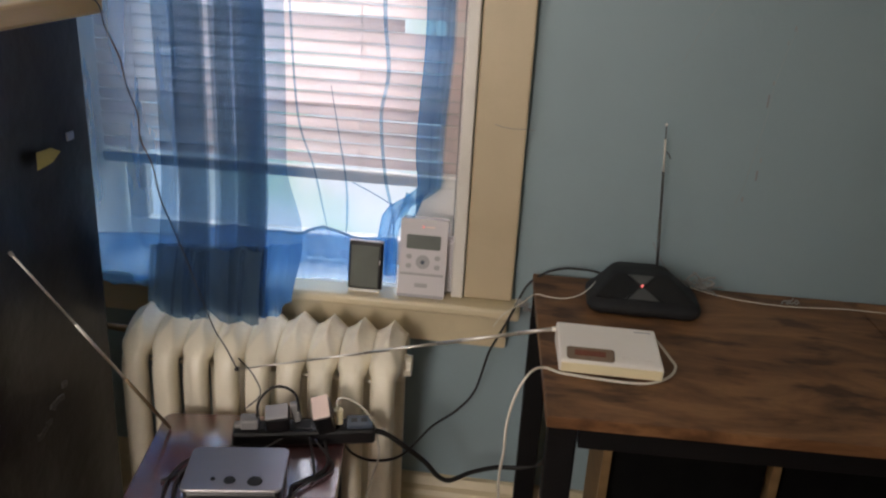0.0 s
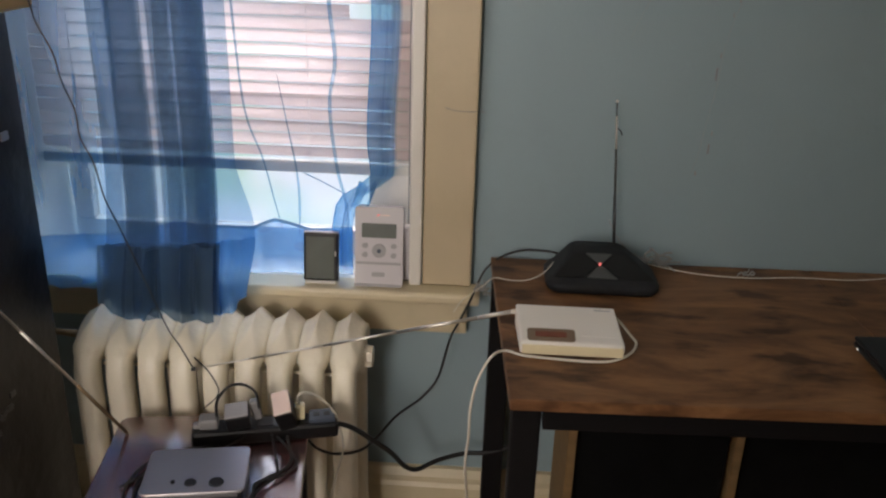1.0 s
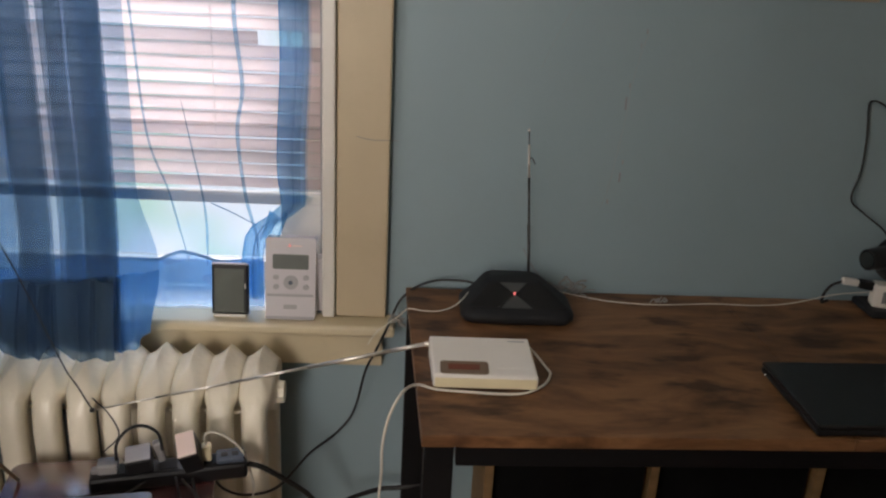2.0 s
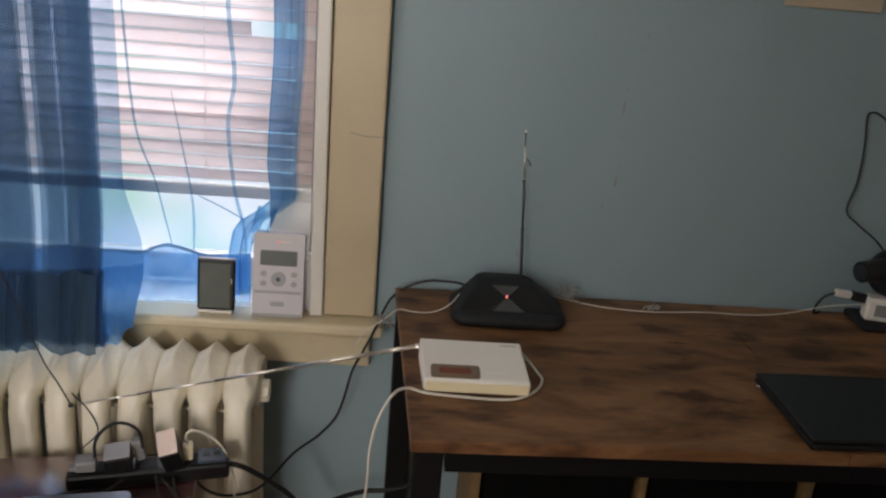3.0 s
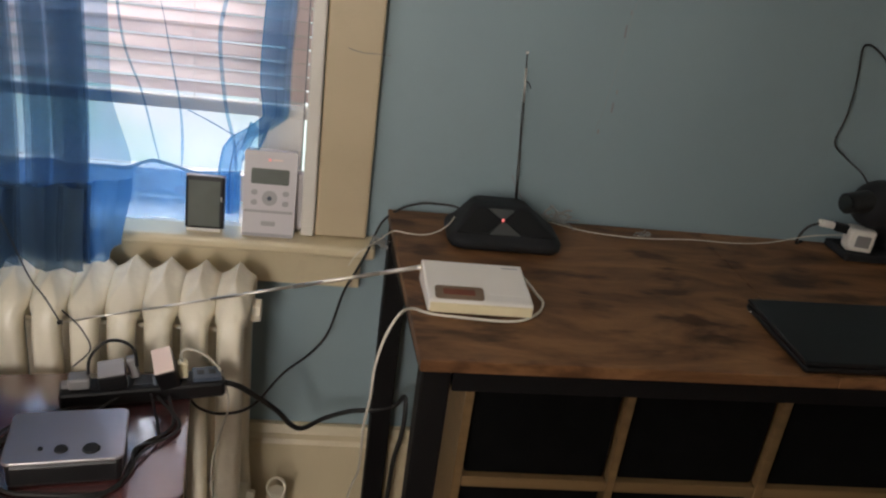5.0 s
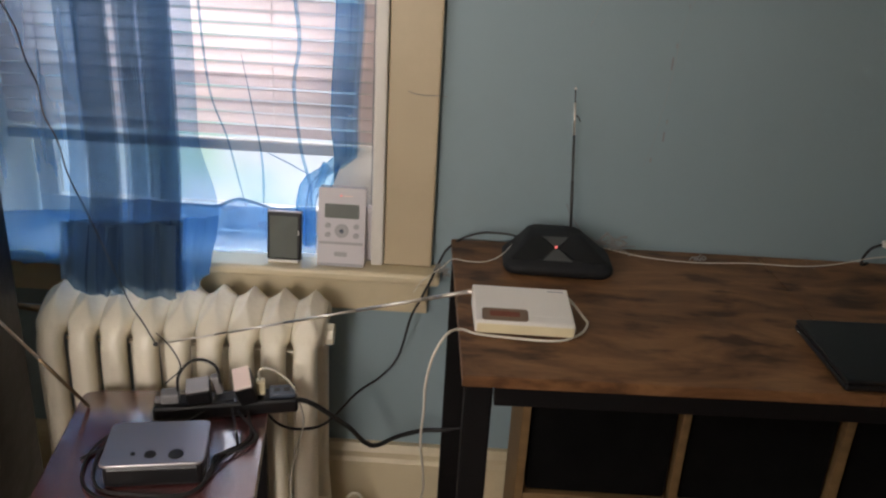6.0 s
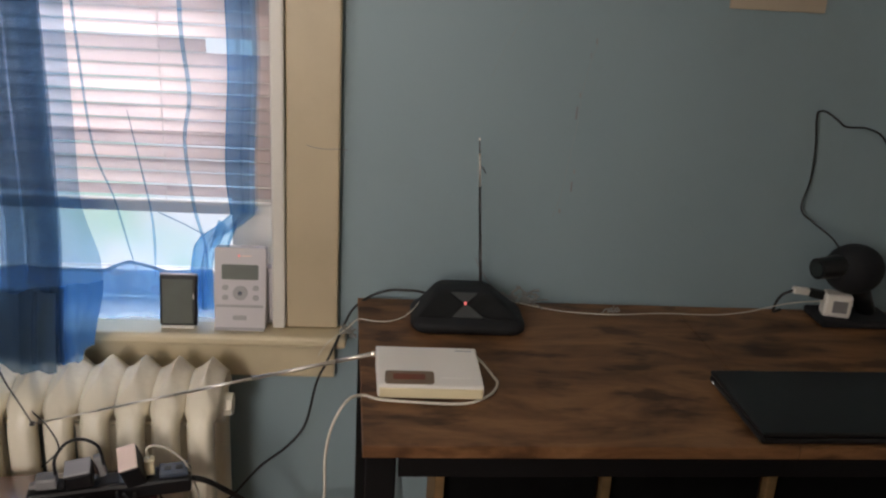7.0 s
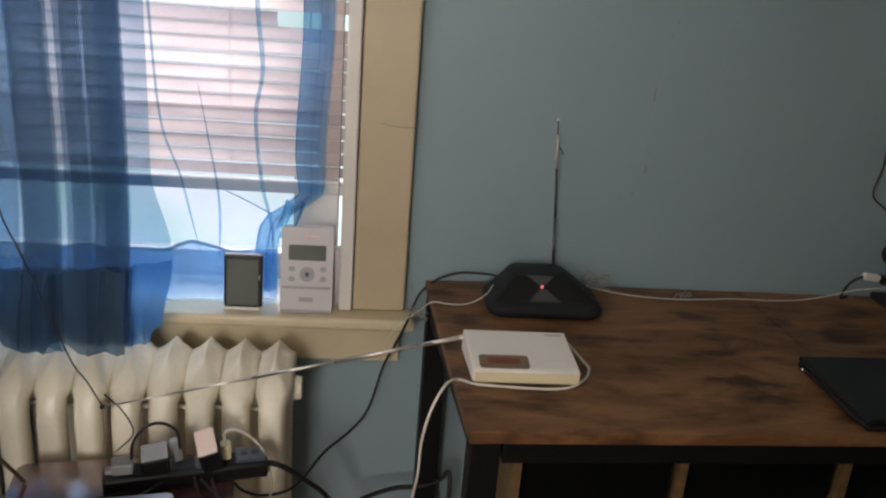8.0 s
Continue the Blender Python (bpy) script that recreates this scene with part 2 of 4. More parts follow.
SHEER = sheer("sheer_blue_voile", 0.22, (0.10, 0.30, 0.68), (0.93, 0.96, 1.0))
HEM = sheer("doubled_blue_voile", 0.52, (0.11, 0.29, 0.60), (0.66, 0.84, 1.0))
VOILE = sheer("blue_voile_gathered", 0.70, (0.120, 0.190, 0.265), (0.66, 0.80, 0.92))
FLARE = sheer("blue_voile_flared", 0.36, (0.10, 0.24, 0.44), (0.70, 0.86, 1.0))
FOLD = sheer("creased_blue_voile", 0.36, (0.09, 0.27, 0.54), (0.62, 0.85, 1.0))
# left panel's voile, the blue light on it put into the colour
SIDE = sheer("blue_lit_voile", 0.42, (0.13, 0.33, 0.60), (0.62, 0.83, 1.0))
GATHER = sheer("blue_voile_folds", 0.46, (0.130, 0.205, 0.295), (0.68, 0.81, 0.93))
SLAT = slat_material("blind_vinyl")
GLASS = glass("window_glass")
RED_LED = glow("red_led", (1.0, 0.20, 0.18), 0.9)
WHITE_LED = glow("white_led", (1.0, 0.95, 0.85), 3.0)
OUTSIDE = backdrop_material("outside")

# ---------------------------------------------------------------- building blocks


def finish(bm, name, material, smooth=False):
    bmesh.ops.recalc_face_normals(bm, faces=bm.faces)
    me = bpy.data.meshes.new(name)
    bm.to_mesh(me)
    bm.free()
    me.materials.append(material)
    if smooth:
        me.polygons.foreach_set("use_smooth", [True] * len(me.polygons))
    return me


def part(name, bm, material, parent, label="", smooth=False):
    """One mesh, drawn in world places, as a part of a thing or of a part."""
    ob = new(name, finish(bm, name, material, smooth) if isinstance(bm, bmesh.types.BMesh) else bm)
    ob.parent = parent
    if parent.type == "EMPTY":
        ob.matrix_parent_inverse = Matrix.Translation(-parent.location)
    return tagged(ob, label)


def thing(name, at, label, category, group="", kind=""):
    ob = new(name)
    ob.location = at
    ob.empty_display_size = 0.05
    return tagged(ob, label, category, group, kind)


def solo(name, bm, material, label, category, group="", kind="", smooth=False):
    return tagged(new(name, finish(bm, name, material, smooth)), label, category, group, kind)


def box(lo, hi, bevel=0.0, m=None, bm=None, seg=2):
    """A box between two corners, its edges rounded, turned by m about its middle's foot."""
    part_bm = bmesh.new()
    lo, hi = Vector(lo), Vector(hi)
    mid, size = (lo + hi) / 2, hi - lo
    bmesh.ops.create_cube(part_bm, size=1.0, matrix=Matrix.Translation(mid) @ Matrix.Diagonal((*size, 1)))
    if bevel:
        bmesh.ops.bevel(part_bm, geom=part_bm.edges[:], offset=min(bevel, min(size) * 0.45), segments=seg, profile=0.5, affect="EDGES")
    if m is not None:
        foot = Vector((mid.x, mid.y, lo.z))
        bmesh.ops.transform(part_bm, matrix=Matrix.Translation(foot) @ m @ Matrix.Translation(-foot), verts=part_bm.verts)
    return join(bm, part_bm)


def join(bm, extra):
    if bm is None:
        return extra
    me = bpy.data.meshes.new("scratch")
    extra.to_mesh(me)
    extra.free()
    bm.from_mesh(me)
    bpy.data.meshes.remove(me)
    return bm


def prism(points, z0, z1, bevel=0.0, bm=None, plane="xy"):
    """A flat outline pushed up from z0 to z1."""
    b = bmesh.new()
    vs = [b.verts.new((x, y, z0)) for x, y in points]
    f = b.faces.new(vs)
    r = bmesh.ops.extrude_face_region(b, geom=[f])
    up = [v for v in r["geom"] if isinstance(v, bmesh.types.BMVert)]
    bmesh.ops.translate(b, verts=up, vec=(0, 0, z1 - z0))
    if bevel:
        bmesh.ops.bevel(b, geom=b.edges[:], offset=bevel, segments=2, profile=0.5, affect="EDGES")
    if plane == "xz":
        bmesh.ops.transform(b, matrix=Matrix(((1, 0, 0, 0), (0, 0, 1, 0), (0, 1, 0, 0), (0, 0, 0, 1))), verts=b.verts)
    return join(bm, b)


def rounded(x0, y0, x1, y1, r, n=5):
    pts = []
    for cx, cy, a0 in ((x1 - r, y0 + r, -90), (x1 - r, y1 - r, 0), (x0 + r, y1 - r, 90), (x0 + r, y0 + r, 180)):
        for i in range(n + 1):
            a = radians(a0 + 90 * i / n)
            pts.append((cx + r * math.cos(a), cy + r * math.sin(a)))
    return pts


def turned(points, angle, centre):
    c, s = math.cos(radians(angle)), math.sin(radians(angle))
    return [(centre[0] + c * (x - centre[0]) - s * (y - centre[1]), centre[1] + s * (x - centre[0]) + c * (y - centre[1])) for x, y in points]


def rod(a, b, r0, r1=None, n=12, bm=None):
    """A round bar from a to b, its ends capped."""
    a, b = Vector(a), Vector(b)
    e = bmesh.new()
    q = (b - a).to_track_quat("Z", "Y").to_matrix().to_4x4()
    bmesh.ops.create_cone(e, cap_ends=True, segments=n, radius1=r0, radius2=r0 if r1 is None else r1, depth=(b - a).length,
                          matrix=Matrix.Translation((a + b) / 2) @ q)
    return join(bm, e)


def spline(pts, steps=8):
    """Catmull-Rom through the points."""
    p = [Vector(q) for q in pts]
    p = [2 * p[0] - p[1]] + p + [2 * p[-1] - p[-2]]
    out = []
    for i in range(1, len(p) - 2):
        for k in range(steps):
            t = k / steps
            a, b, c, d = p[i - 1], p[i], p[i + 1], p[i + 2]
            out.append(0.5 * (2 * b + (c - a) * t + (2 * a - 5 * b + 4 * c - d) * t * t + (3 * b - a - 3 * c + d) * t ** 3))
    out.append(p[-2])
    return out


def tube(pts, r, n=8, steps=8, bm=None):
    """A cable along a smooth line."""
    line = spline(pts, steps)
    b = bmesh.new()
    side = Vector((0, 0, 1))
    rings = []
    for i, c in enumerate(line):
        d = (line[min(i + 1, len(line) - 1)] - line[max(i - 1, 0)]).normalized()
        u = d.cross(side)
        u = u.normalized() if u.length > 0.05 else d.cross(Vector((1, 0, 0))).normalized()
        side = u.cross(d).normalized()
        rings.append([b.verts.new(c + r * (math.cos(2 * math.pi * k / n) * u + math.sin(2 * math.pi * k / n) * side)) for k in range(n)])
    for p, q in zip(rings, rings[1:]):
        for k in range(n):
            b.faces.new((p[k], p[(k + 1) % n], q[(k + 1) % n], q[k]))
    b.faces.new(rings[0])
    b.faces.new(rings[-1])
    return join(bm, b)


def cable(name, pts, r, material, label, category="cable", group="", steps=8):
    return solo(name, tube(pts, r, steps=steps), material, label, category, group, smooth=True)


def sweep(points, radius_x, radius_n, shape, n=16):
    """A bar along points of the plane x = 0, its section wide in x and deep along the outward normal."""
    b = bmesh.new()
    rings = []
    for i, (y, z) in enumerate(points):
        y0, z0 = points[max(i - 1, 0)]
        y1, z1 = points[min(i + 1, len(points) - 1)]
        d = Vector((0, y1 - y0, z1 - z0)).normalized()
        out = Vector((0, -d.z, d.y))
        a, bb, point = radius_x(i), radius_n(i), shape(i)
        ring = []
        for k in range(n):
            f = 2 * math.pi * k / n
            cx, sx = math.cos(f), math.sin(f)
            w = a * math.copysign(abs(sx) ** 0.45, sx) * (1 - point * max(0.0, cx) ** 0.7)
            ring.append(b.verts.new(Vector((w, y, z)) + out * (bb * cx)))
        rings.append(ring)
    for p, q in zip(rings, rings[1:]):
        for k in range(n):
            b.faces.new((p[k], p[(k + 1) % n], q[(k + 1) % n], q[k]))
    b.faces.new(rings[0])
    b.faces.new(rings[-1])
    return b


# ---------------------------------------------------------------- the room
WY = 1.742                      # the window wall's face
WEST, EAST, SOUTH, TOP = -1.9, 2.3, -2.6, 2.55
OX0, OX1, OZ0, OZ1 = -0.886, -0.074, 0.668, 1.98   # window opening


def wall_with_hole(axis, face, thick, a0, a1, h0, h1, top):
    """A wall along x (axis 'y': face is its y) or along y, with one opening through it."""
    end0, end1 = (WEST - 0.2, EAST + 0.2) if axis == "y" else (SOUTH, WY)
    bm = None
    for (p0, p1, z0, z1) in ((end0, a0, 0, top), (a1, end1, 0, top), (a0, a1, 0, h0), (a0, a1, h1, top)):
        lo, hi = ((p0, face, z0), (p1, face + thick, z1)) if axis == "y" else ((face - thick, p0, z0), (face, p1, z1))
        bm = box(lo, hi, bm=bm)
    return bm


solo("wall_north", wall_with_hole("y", WY, 0.22, OX0, OX1, OZ0, OZ1, TOP), WALL, "grey-blue painted plaster wall with a window", "wall", kind="structure")
solo("wall_west", wall_with_hole("x", WEST, 0.2, -1.20, 0.20, 1.25, 2.32, TOP), ROOM, "plain painted side wall with an added high opening for light", "wall", kind="structure")
solo("wall_east", box((EAST, SOUTH, 0), (EAST + 0.2, WY, TOP)), ROOM, "plain painted side wall of the room", "wall", kind="structure")
solo("wall_south", wall_with_hole("y", SOUTH - 0.2, 0.2, -1.3, -0.41, 1.0, 2.42, TOP), ROOM, "plain painted wall behind the camera with an added opening for light", "wall", kind="structure")
# unseen block, added to keep the rear light off the right side
solo("shade_wall", box((-0.40, SOUTH + 0.001, 0), (EAST, -0.85, TOP)), ROOM, "plain unseen wall added behind the camera to shade the right side", "wall", kind="structure")
solo("floor", box((WEST - 0.2, SOUTH - 0.2, -0.1), (EAST + 0.2, WY + 0.2, 0)), FLOOR, "dark brown wooden floor", "floor", kind="structure")
solo("ceiling", box((WEST - 0.2, SOUTH - 0.2, TOP), (EAST + 0.2, WY + 0.22, TOP + 0.1)), CEIL, "off-white plaster ceiling", "ceiling", kind="structure")
base_bm = prism([(WY - 0.001, 0.0), (WY - 0.028, 0.0), (WY - 0.028, 0.175), (WY - 0.022, 0.185), (WY - 0.022, 0.200), (WY - 0.012, 0.217), (WY - 0.001, 0.219)], WEST + 0.002, EAST - 0.002)
bmesh.ops.transform(base_bm, matrix=Matrix(((0, 0, 1, 0), (1, 0, 0, 0), (0, 1, 0, 0), (0, 0, 0, 1))), verts=base_bm.verts)
baseboard = solo("baseboard", base_bm, LIT_CREAM, "tall cream painted baseboard with a moulded top edge", "baseboard", kind="structure")
part("shoe_moulding", rod((WEST + 0.002, WY - 0.032, 0.006), (EAST - 0.002, WY - 0.032, 0.006), 0.012), LIT_CREAM, baseboard)
solo("backdrop", box((-9, 9.0, -3), (9, 9.02, 5)), OUTSIDE, "bright blurred daylight and greenery outside the window", "backdrop", kind="structure")

# window: casing, sill, apron, jambs, two sashes with glass
FACE = 1.714
win = thing("window_1", (-0.458, WY, OZ0), "cream-painted wooden sash window with a deep sill", "window", kind="structure")
part("casing", box((-0.0555, FACE, 0.694), (0.047, WY - 0.001, 1.976), 0.004), CREAM, win, "wide cream painted side casing")
part("casing", box((-1.007, FACE, 0.694), (-0.888, WY - 0.001, 1.976), 0.004), CREAM, win)
part("stop_bead", box((-0.0830, 1.706, 0.694), (-0.0575, WY - 0.001, 1.976), 0.004), WHITE_TRIM, win, "white painted inner bead")
part("head_casing", box((-1.03, FACE - 0.004, 1.978), (0.069, WY - 0.001, 2.11), 0.005), CREAM, win)
part("sill", box((-1.03, 1.670, 0.667), (0.067, WY - 0.0015, 0.692), 0.008, seg=3), LIT_CREAM, win, "worn cream painted window sill")
part("sill_board", box((OX0 + 0.001, WY - 0.001, 0.669), (OX1 - 0.001, 1.86, 0.690), 0.001), WHITE_TRIM, win)
part("apron", box((-1.004, 1.716, 0.580), (0.042, WY - 0.001, 0.666), 0.004), LIT_CREAM, win)
for x0, x1 in ((OX0 + 0.001, OX0 + 0.009), (OX1 - 0.005, OX1 - 0.001)):
    part("jamb", box((x0, 1.722, 0.694), (x1, 1.955, 1.977), 0.003), WHITE_TRIM, win)
part("head_jamb", box((OX0 + 0.02, 1.745, 1.96), (OX1 - 0.02, 1.955, 1.978), 0.002), WHITE_TRIM, win)


def sash(z0, z1, y, low, high):
    s = part("sash", box((OX0 + 0.021, y, z0), (OX1 - 0.021, y + (0.035 if low > 0.02 else 0.014), z0 + low), 0.002), WHITE_TRIM, win)
    part("top_rail", box((OX0 + 0.021, y, z1 - high), (OX1 - 0.021, y + 0.014, z1), 0.002), WHITE_TRIM, s)
    for x0, x1 in ((OX0 + 0.021, OX0 + 0.066), (OX1 - 0.066, OX1 - 0.021)):
        part("stile", box((x0, y + 0.001, z0 + low + 0.001), (x1, y + 0.034, z1 - high - 0.001), 0.004), WHITE_TRIM, s)
    g = part("pane", box((OX0 + 0.066, y + 0.015, z0 + low + 0.001), (OX1 - 0.066, y + 0.019, z1 - high - 0.001)), GLASS, s)
    g.visible_shadow = False


sash(0.692, 1.955, 1.862, 0.06, 0.04)
part("meeting_rail", box((OX0 + 0.067, 1.832, 1.036), (OX1 - 0.067, 1.8615, 1.066), 0.003), WHITE_TRIM, win)

# stands in for a wide stile, cut short so light reaches the blind
part("stile_stub", box((OX1 - 0.112, 1.852, 0.753), (OX1 - 0.022, 1.8615, 0.925), 0.002), WHITE_TRIM, win, "short white stub that widens the sash stile below the blind")

# unseen window added behind the camera, to let fill light in
rear = thing("added_window_rear", (-0.855, SOUTH, 1.0), "plain frame of an unseen window added in the rear wall", "window", kind="structure")
for x0, x1, z0, z1 in ((-1.299, -0.411, 1.001, 1.05), (-1.299, -0.411, 2.37, 2.419), (-1.299, -1.25, 1.052, 2.368), (-0.46, -0.411, 1.052, 2.368)):
    part("frame", box((x0, SOUTH - 0.02, z0), (x1, SOUTH + 0.01, z1), 0.004), WHITE_TRIM, rear)

# a second unseen window, added for fill light from the left
west = thing("added_window_west", (WEST, -0.5, 1.25), "plain frame of an unseen window added high in the side wall", "window", kind="structure")
for y0, y1, z0, z1 in ((-1.199, 0.199, 1.251, 1.29), (-1.199, 0.199, 2.28, 2.319), (-1.199, -1.16, 1.292, 2.278), (0.16, 0.199, 1.292, 2.278)):
    part("frame", box((WEST - 0.02, y0, z0), (WEST + 0.01, y1, z1), 0.004), WHITE_TRIM, west)

# ---------------------------------------------------------------- venetian blind
BX0, BX1, BY = -0.875, -0.0795, 1.792
blind = thing("venetian_blind", (-0.458, BY, 0.905), "half-lowered white vinyl venetian blind glowing with daylight", "blind")
part("bottom_rail", box((BX0, BY - 0.013, 0.908), (BX1, BY + 0.013, 0.932), 0.005), WHITE_TRIM, blind)
part("headrail", box((BX0, BY - 0.020, 1.922), (BX1, BY + 0.020, 1.956), 0.004), WHITE_TRIM, blind)


def slat_mesh(x0, x1, tilt, width=0.0262):
    bm = bmesh.new()
    rows = []
    n = 6
    for j in range(n + 1):
        v = (j / n - 0.5)
        w, bow = width * v, 0.0015 * (1 - 4 * v * v)
        c, s = math.cos(radians(tilt)), math.sin(radians(tilt))
        y, z = w * c - bow * s, w * s + bow * c
        rows.append([bm.verts.new((x, y, z)) for x in (x0, x0 * 0.67 + x1 * 0.33, x0 * 0.33 + x1 * 0.67, x1)])
    for a, b in zip(rows, rows[1:]):
        for k in range(3):
            bm.faces.new((a[k], a[k + 1], b[k + 1], b[k]))
    bmesh.ops.solidify(bm, geom=bm.faces[:], thickness=0.0006)
    return finish(bm, "slat", SLAT, True)


half = (BX1 - BX0) / 2
closed, short, slim = slat_mesh(-half, half, 101, 0.0256), slat_mesh(-half, half * 0.66, 101, 0.0256), slat_mesh(-half, half, 101, 0.0230)
rng = random.Random(4)
for i in range(37):
    s = part("slat", short if i == 11 else slim if i % 4 == 0 else closed, SLAT, blind)
    s.matrix_basis = pose((BX0 + BX1) / 2, BY, 0.9515 + 0.0262 * i, rng.uniform(-0.15, 0.15), rng.uniform(-0.02, 0.02), 0)
for x in (BX0 + 0.09, -0.30, BX1 - 0.075):
    for dy in (-0.014, 0.014):
        part("ladder_cord", rod((x, BY + dy, 0.935), (x, BY + dy, 1.921), 0.0009, n=6), WHITE_P, blind)
part("lift_cord", rod((BX1 - 0.012, BY - 0.017, 0.80), (BX1 - 0.012, BY - 0.017, 1.93), 0.0012, n=6), GREY_P, blind)

# ---------------------------------------------------------------- curtains
solo("curtain_rod", rod((-1.02, 1.655, 2.10), (0.09, 1.655, 2.10), 0.008), WHITE_P, "thin white curtain rod above the window", "curtain rod", smooth=True)


def smooth_step(a, b, x):
    t = min(1, max(0, (x - a) / (b - a)))
    return t * t * (3 - 2 * t)


def cloth(left, right, depth, z0, z1, pleats, amp, fold, seed, nu=120, nv=60, bottom=None, top=None):
    """A hanging sheet: pleats in depth, folded back on themselves by fold."""
    bm = bmesh.new()
    r = random.Random(seed)
    ph, ph2 = r.uniform(0, 6), r.uniform(0, 6)
    rows = []
    for j in range(nv + 1):
        v = j / nv
        row = []
        for i in range(nu + 1):
            u = i / nu
            low = z0 if bottom is None else z0 + bottom(u)
            high = z1 if top is None else z1 + top(u)
            z = low + (high - low) * v
            a = 2 * math.pi * pleats * u + ph + 0.5 * math.sin(3.1 * v + ph2)
            b = 2 * math.pi * pleats * 0.43 * u + ph2 + 1.3 * v
            wide = noise.noise((u * pleats * 0.9, v * 1.7, seed * 3.7))
            x = left(z) + (right(z) - left(z)) * u + fold * (math.sin(a) + 0.5 * math.sin(b))
            y = depth(u, z) + amp * (math.cos(a) + 0.4 * math.cos(b + 1)) + 0.008 * wide
            row.append(bm.verts.new((x, y, z)))
        rows.append(row)
    for p, q in zip(rows, rows[1:]):
        for k in range(nu):
            bm.faces.new((p[k], p[k + 1], q[k + 1], q[k]))
    return bm


def right_edge(z):
    """Drawn in towards a knot above the sill."""
    return -0.112 - 0.012 * smooth_step(1.25, 1.0, z) - 0.078 * smooth_step(0.928, 0.858, z) - 0.010 * smooth_step(0.875, 0.80, z)


wide = thing("sheer_curtain", (-0.48, 1.70, 0.69), "sheer blue voile curtain drawn across the window, knotted at one edge", "curtain", group="window curtains")
deep = lambda u, z: 1.668 + 0.085 * smooth_step(0.15, 0.75, u) * smooth_step(1.9, 0.95, z) + 0.012 * smooth_step(0.3, 0.0, u)
part("panel", cloth(lambda z: -0.895, right_edge, deep, 0.700, 2.095, 6, 0.006, 0.006, 3, bottom=lambda u: -0.02 * smooth_step(0.3, 0.1, u)), SHEER, wide, smooth=True)
seam_line = lambda u: 0.006 * noise.noise((u * 8, 3.3, 0)) + 0.017 * (0.6 - abs(math.sin(u * 11 + 0.9))) - 0.016 * smooth_step(0.45, 0.1, u) - 0.004
part("hem", cloth(lambda z: -0.894, lambda z: right_edge(z) - 0.004, lambda u, z: deep(u, z) - 0.004, 0.690, 0.806, 6, 0.006, 0.006, 3, nv=14,
                  bottom=lambda u: -0.02 * smooth_step(0.3, 0.1, u), top=seam_line), HEM, wide, "doubled deep blue hem", smooth=True)
part("seam", cloth(lambda z: -0.894, lambda z: right_edge(z) - 0.004, lambda u, z: deep(u, z) - 0.006, 0.8015, 0.8065, 6, 0.006, 0.006, 3, nv=2,
                   bottom=seam_line, top=seam_line), VOILE, wide, "stitched seam", smooth=True)
part("gathered_edge", cloth(lambda z: right_edge(z) - 0.050 + 0.016 * smooth_step(1.0, 0.87, z), right_edge, lambda u, z: deep(1, z) - 0.012, 0.715, 2.095, 2.0, 0.006, 0.006, 11, nu=40), FOLD, wide, smooth=True)
part("gathered_edge", cloth(lambda z: right_edge(z) - 0.045 + 0.016 * smooth_step(1.0, 0.87, z), lambda z: right_edge(z) - 0.003, lambda u, z: deep(1, z) - 0.018, 0.715, 2.095, 1.5, 0.004, 0.004, 17, nu=40), SHEER, wide, smooth=True)
part("panel", cloth(lambda z: -0.900, lambda z: -0.640 - 0.02 * smooth_step(1.2, 0.7, z), lambda u, z: 1.652 + 0.012 * smooth_step(0.3, 0.0, u), 0.676, 2.095, 3.2, 0.007, 0.010, 71, nu=90), SIDE, wide, smooth=True)
part("gathered_edge", cloth(lambda z: -0.935, lambda z: -0.850, lambda u, z: 1.646, 0.690, 2.095, 1.6, 0.006, 0.006, 83, nu=50), FOLD, wide, smooth=True)
part("knot", cloth(lambda z: -0.210 + 0.35 * (z - 0.84), lambda z: -0.176 + 0.30 * (z - 0.84), lambda u, z: 1.733, 0.840, 0.902, 2.2, 0.007, 0.006, 29, nu=60, nv=16,
                   bottom=lambda u: 0.012 * math.sin(9 * u), top=lambda u: 0.010 * math.sin(7 * u + 1)), FOLD, wide, "bunched knot of blue fabric", smooth=True)
# pull folds running towards the knot: narrow doubled strips of the cloth


def strip(line, w0, w1):
    pts = spline(line, 10)
    bm = bmesh.new()
    rows = []
    for k, p in enumerate(pts):
        f = k / (len(pts) - 1)
        w = (w0 + (w1 - w0) * f) * min(1.0, 0.1 + 5 * f, 0.1 + 5 * (1 - f))
        rows.append([bm.verts.new(p + Vector((dx * w, dy, 0))) for dx, dy in ((-0.5, 0.0), (-0.15, -0.003), (0.2, -0.002), (0.5, 0.001))])
    for a, b in zip(rows, rows[1:]):
        for k in range(3):
            bm.faces.new((a[k], a[k + 1], b[k + 1], b[k]))
    return bm


for line, w0, w1 in (([(-0.430, 1.66, 2.09), (-0.428, 1.70, 1.40), (-0.428, 1.712, 1.265), (-0.417, 1.722, 1.057), (-0.386, 1.726, 0.952), (-0.366, 1.728, 0.860), (-0.352, 1.728, 0.800)], 0.006, 0.003),
                     ([(-0.347, 1.716, 1.125), (-0.332, 1.722, 1.025), (-0.318, 1.726, 0.935), (-0.314, 1.728, 0.87), (-0.316, 1.728, 0.79)], 0.002, 0.006),
                     ([(-0.243, 1.66, 2.09), (-0.241, 1.70, 1.40), (-0.241, 1.712, 1.265), (-0.233, 1.720, 1.156), (-0.246, 1.724, 1.068), (-0.235, 1.728, 0.941), (-0.215, 1.730, 0.845), (-0.212, 1.730, 0.72)], 0.009, 0.006)):
    part("fold", strip(line, w0, w1), FOLD, wide, smooth=True)
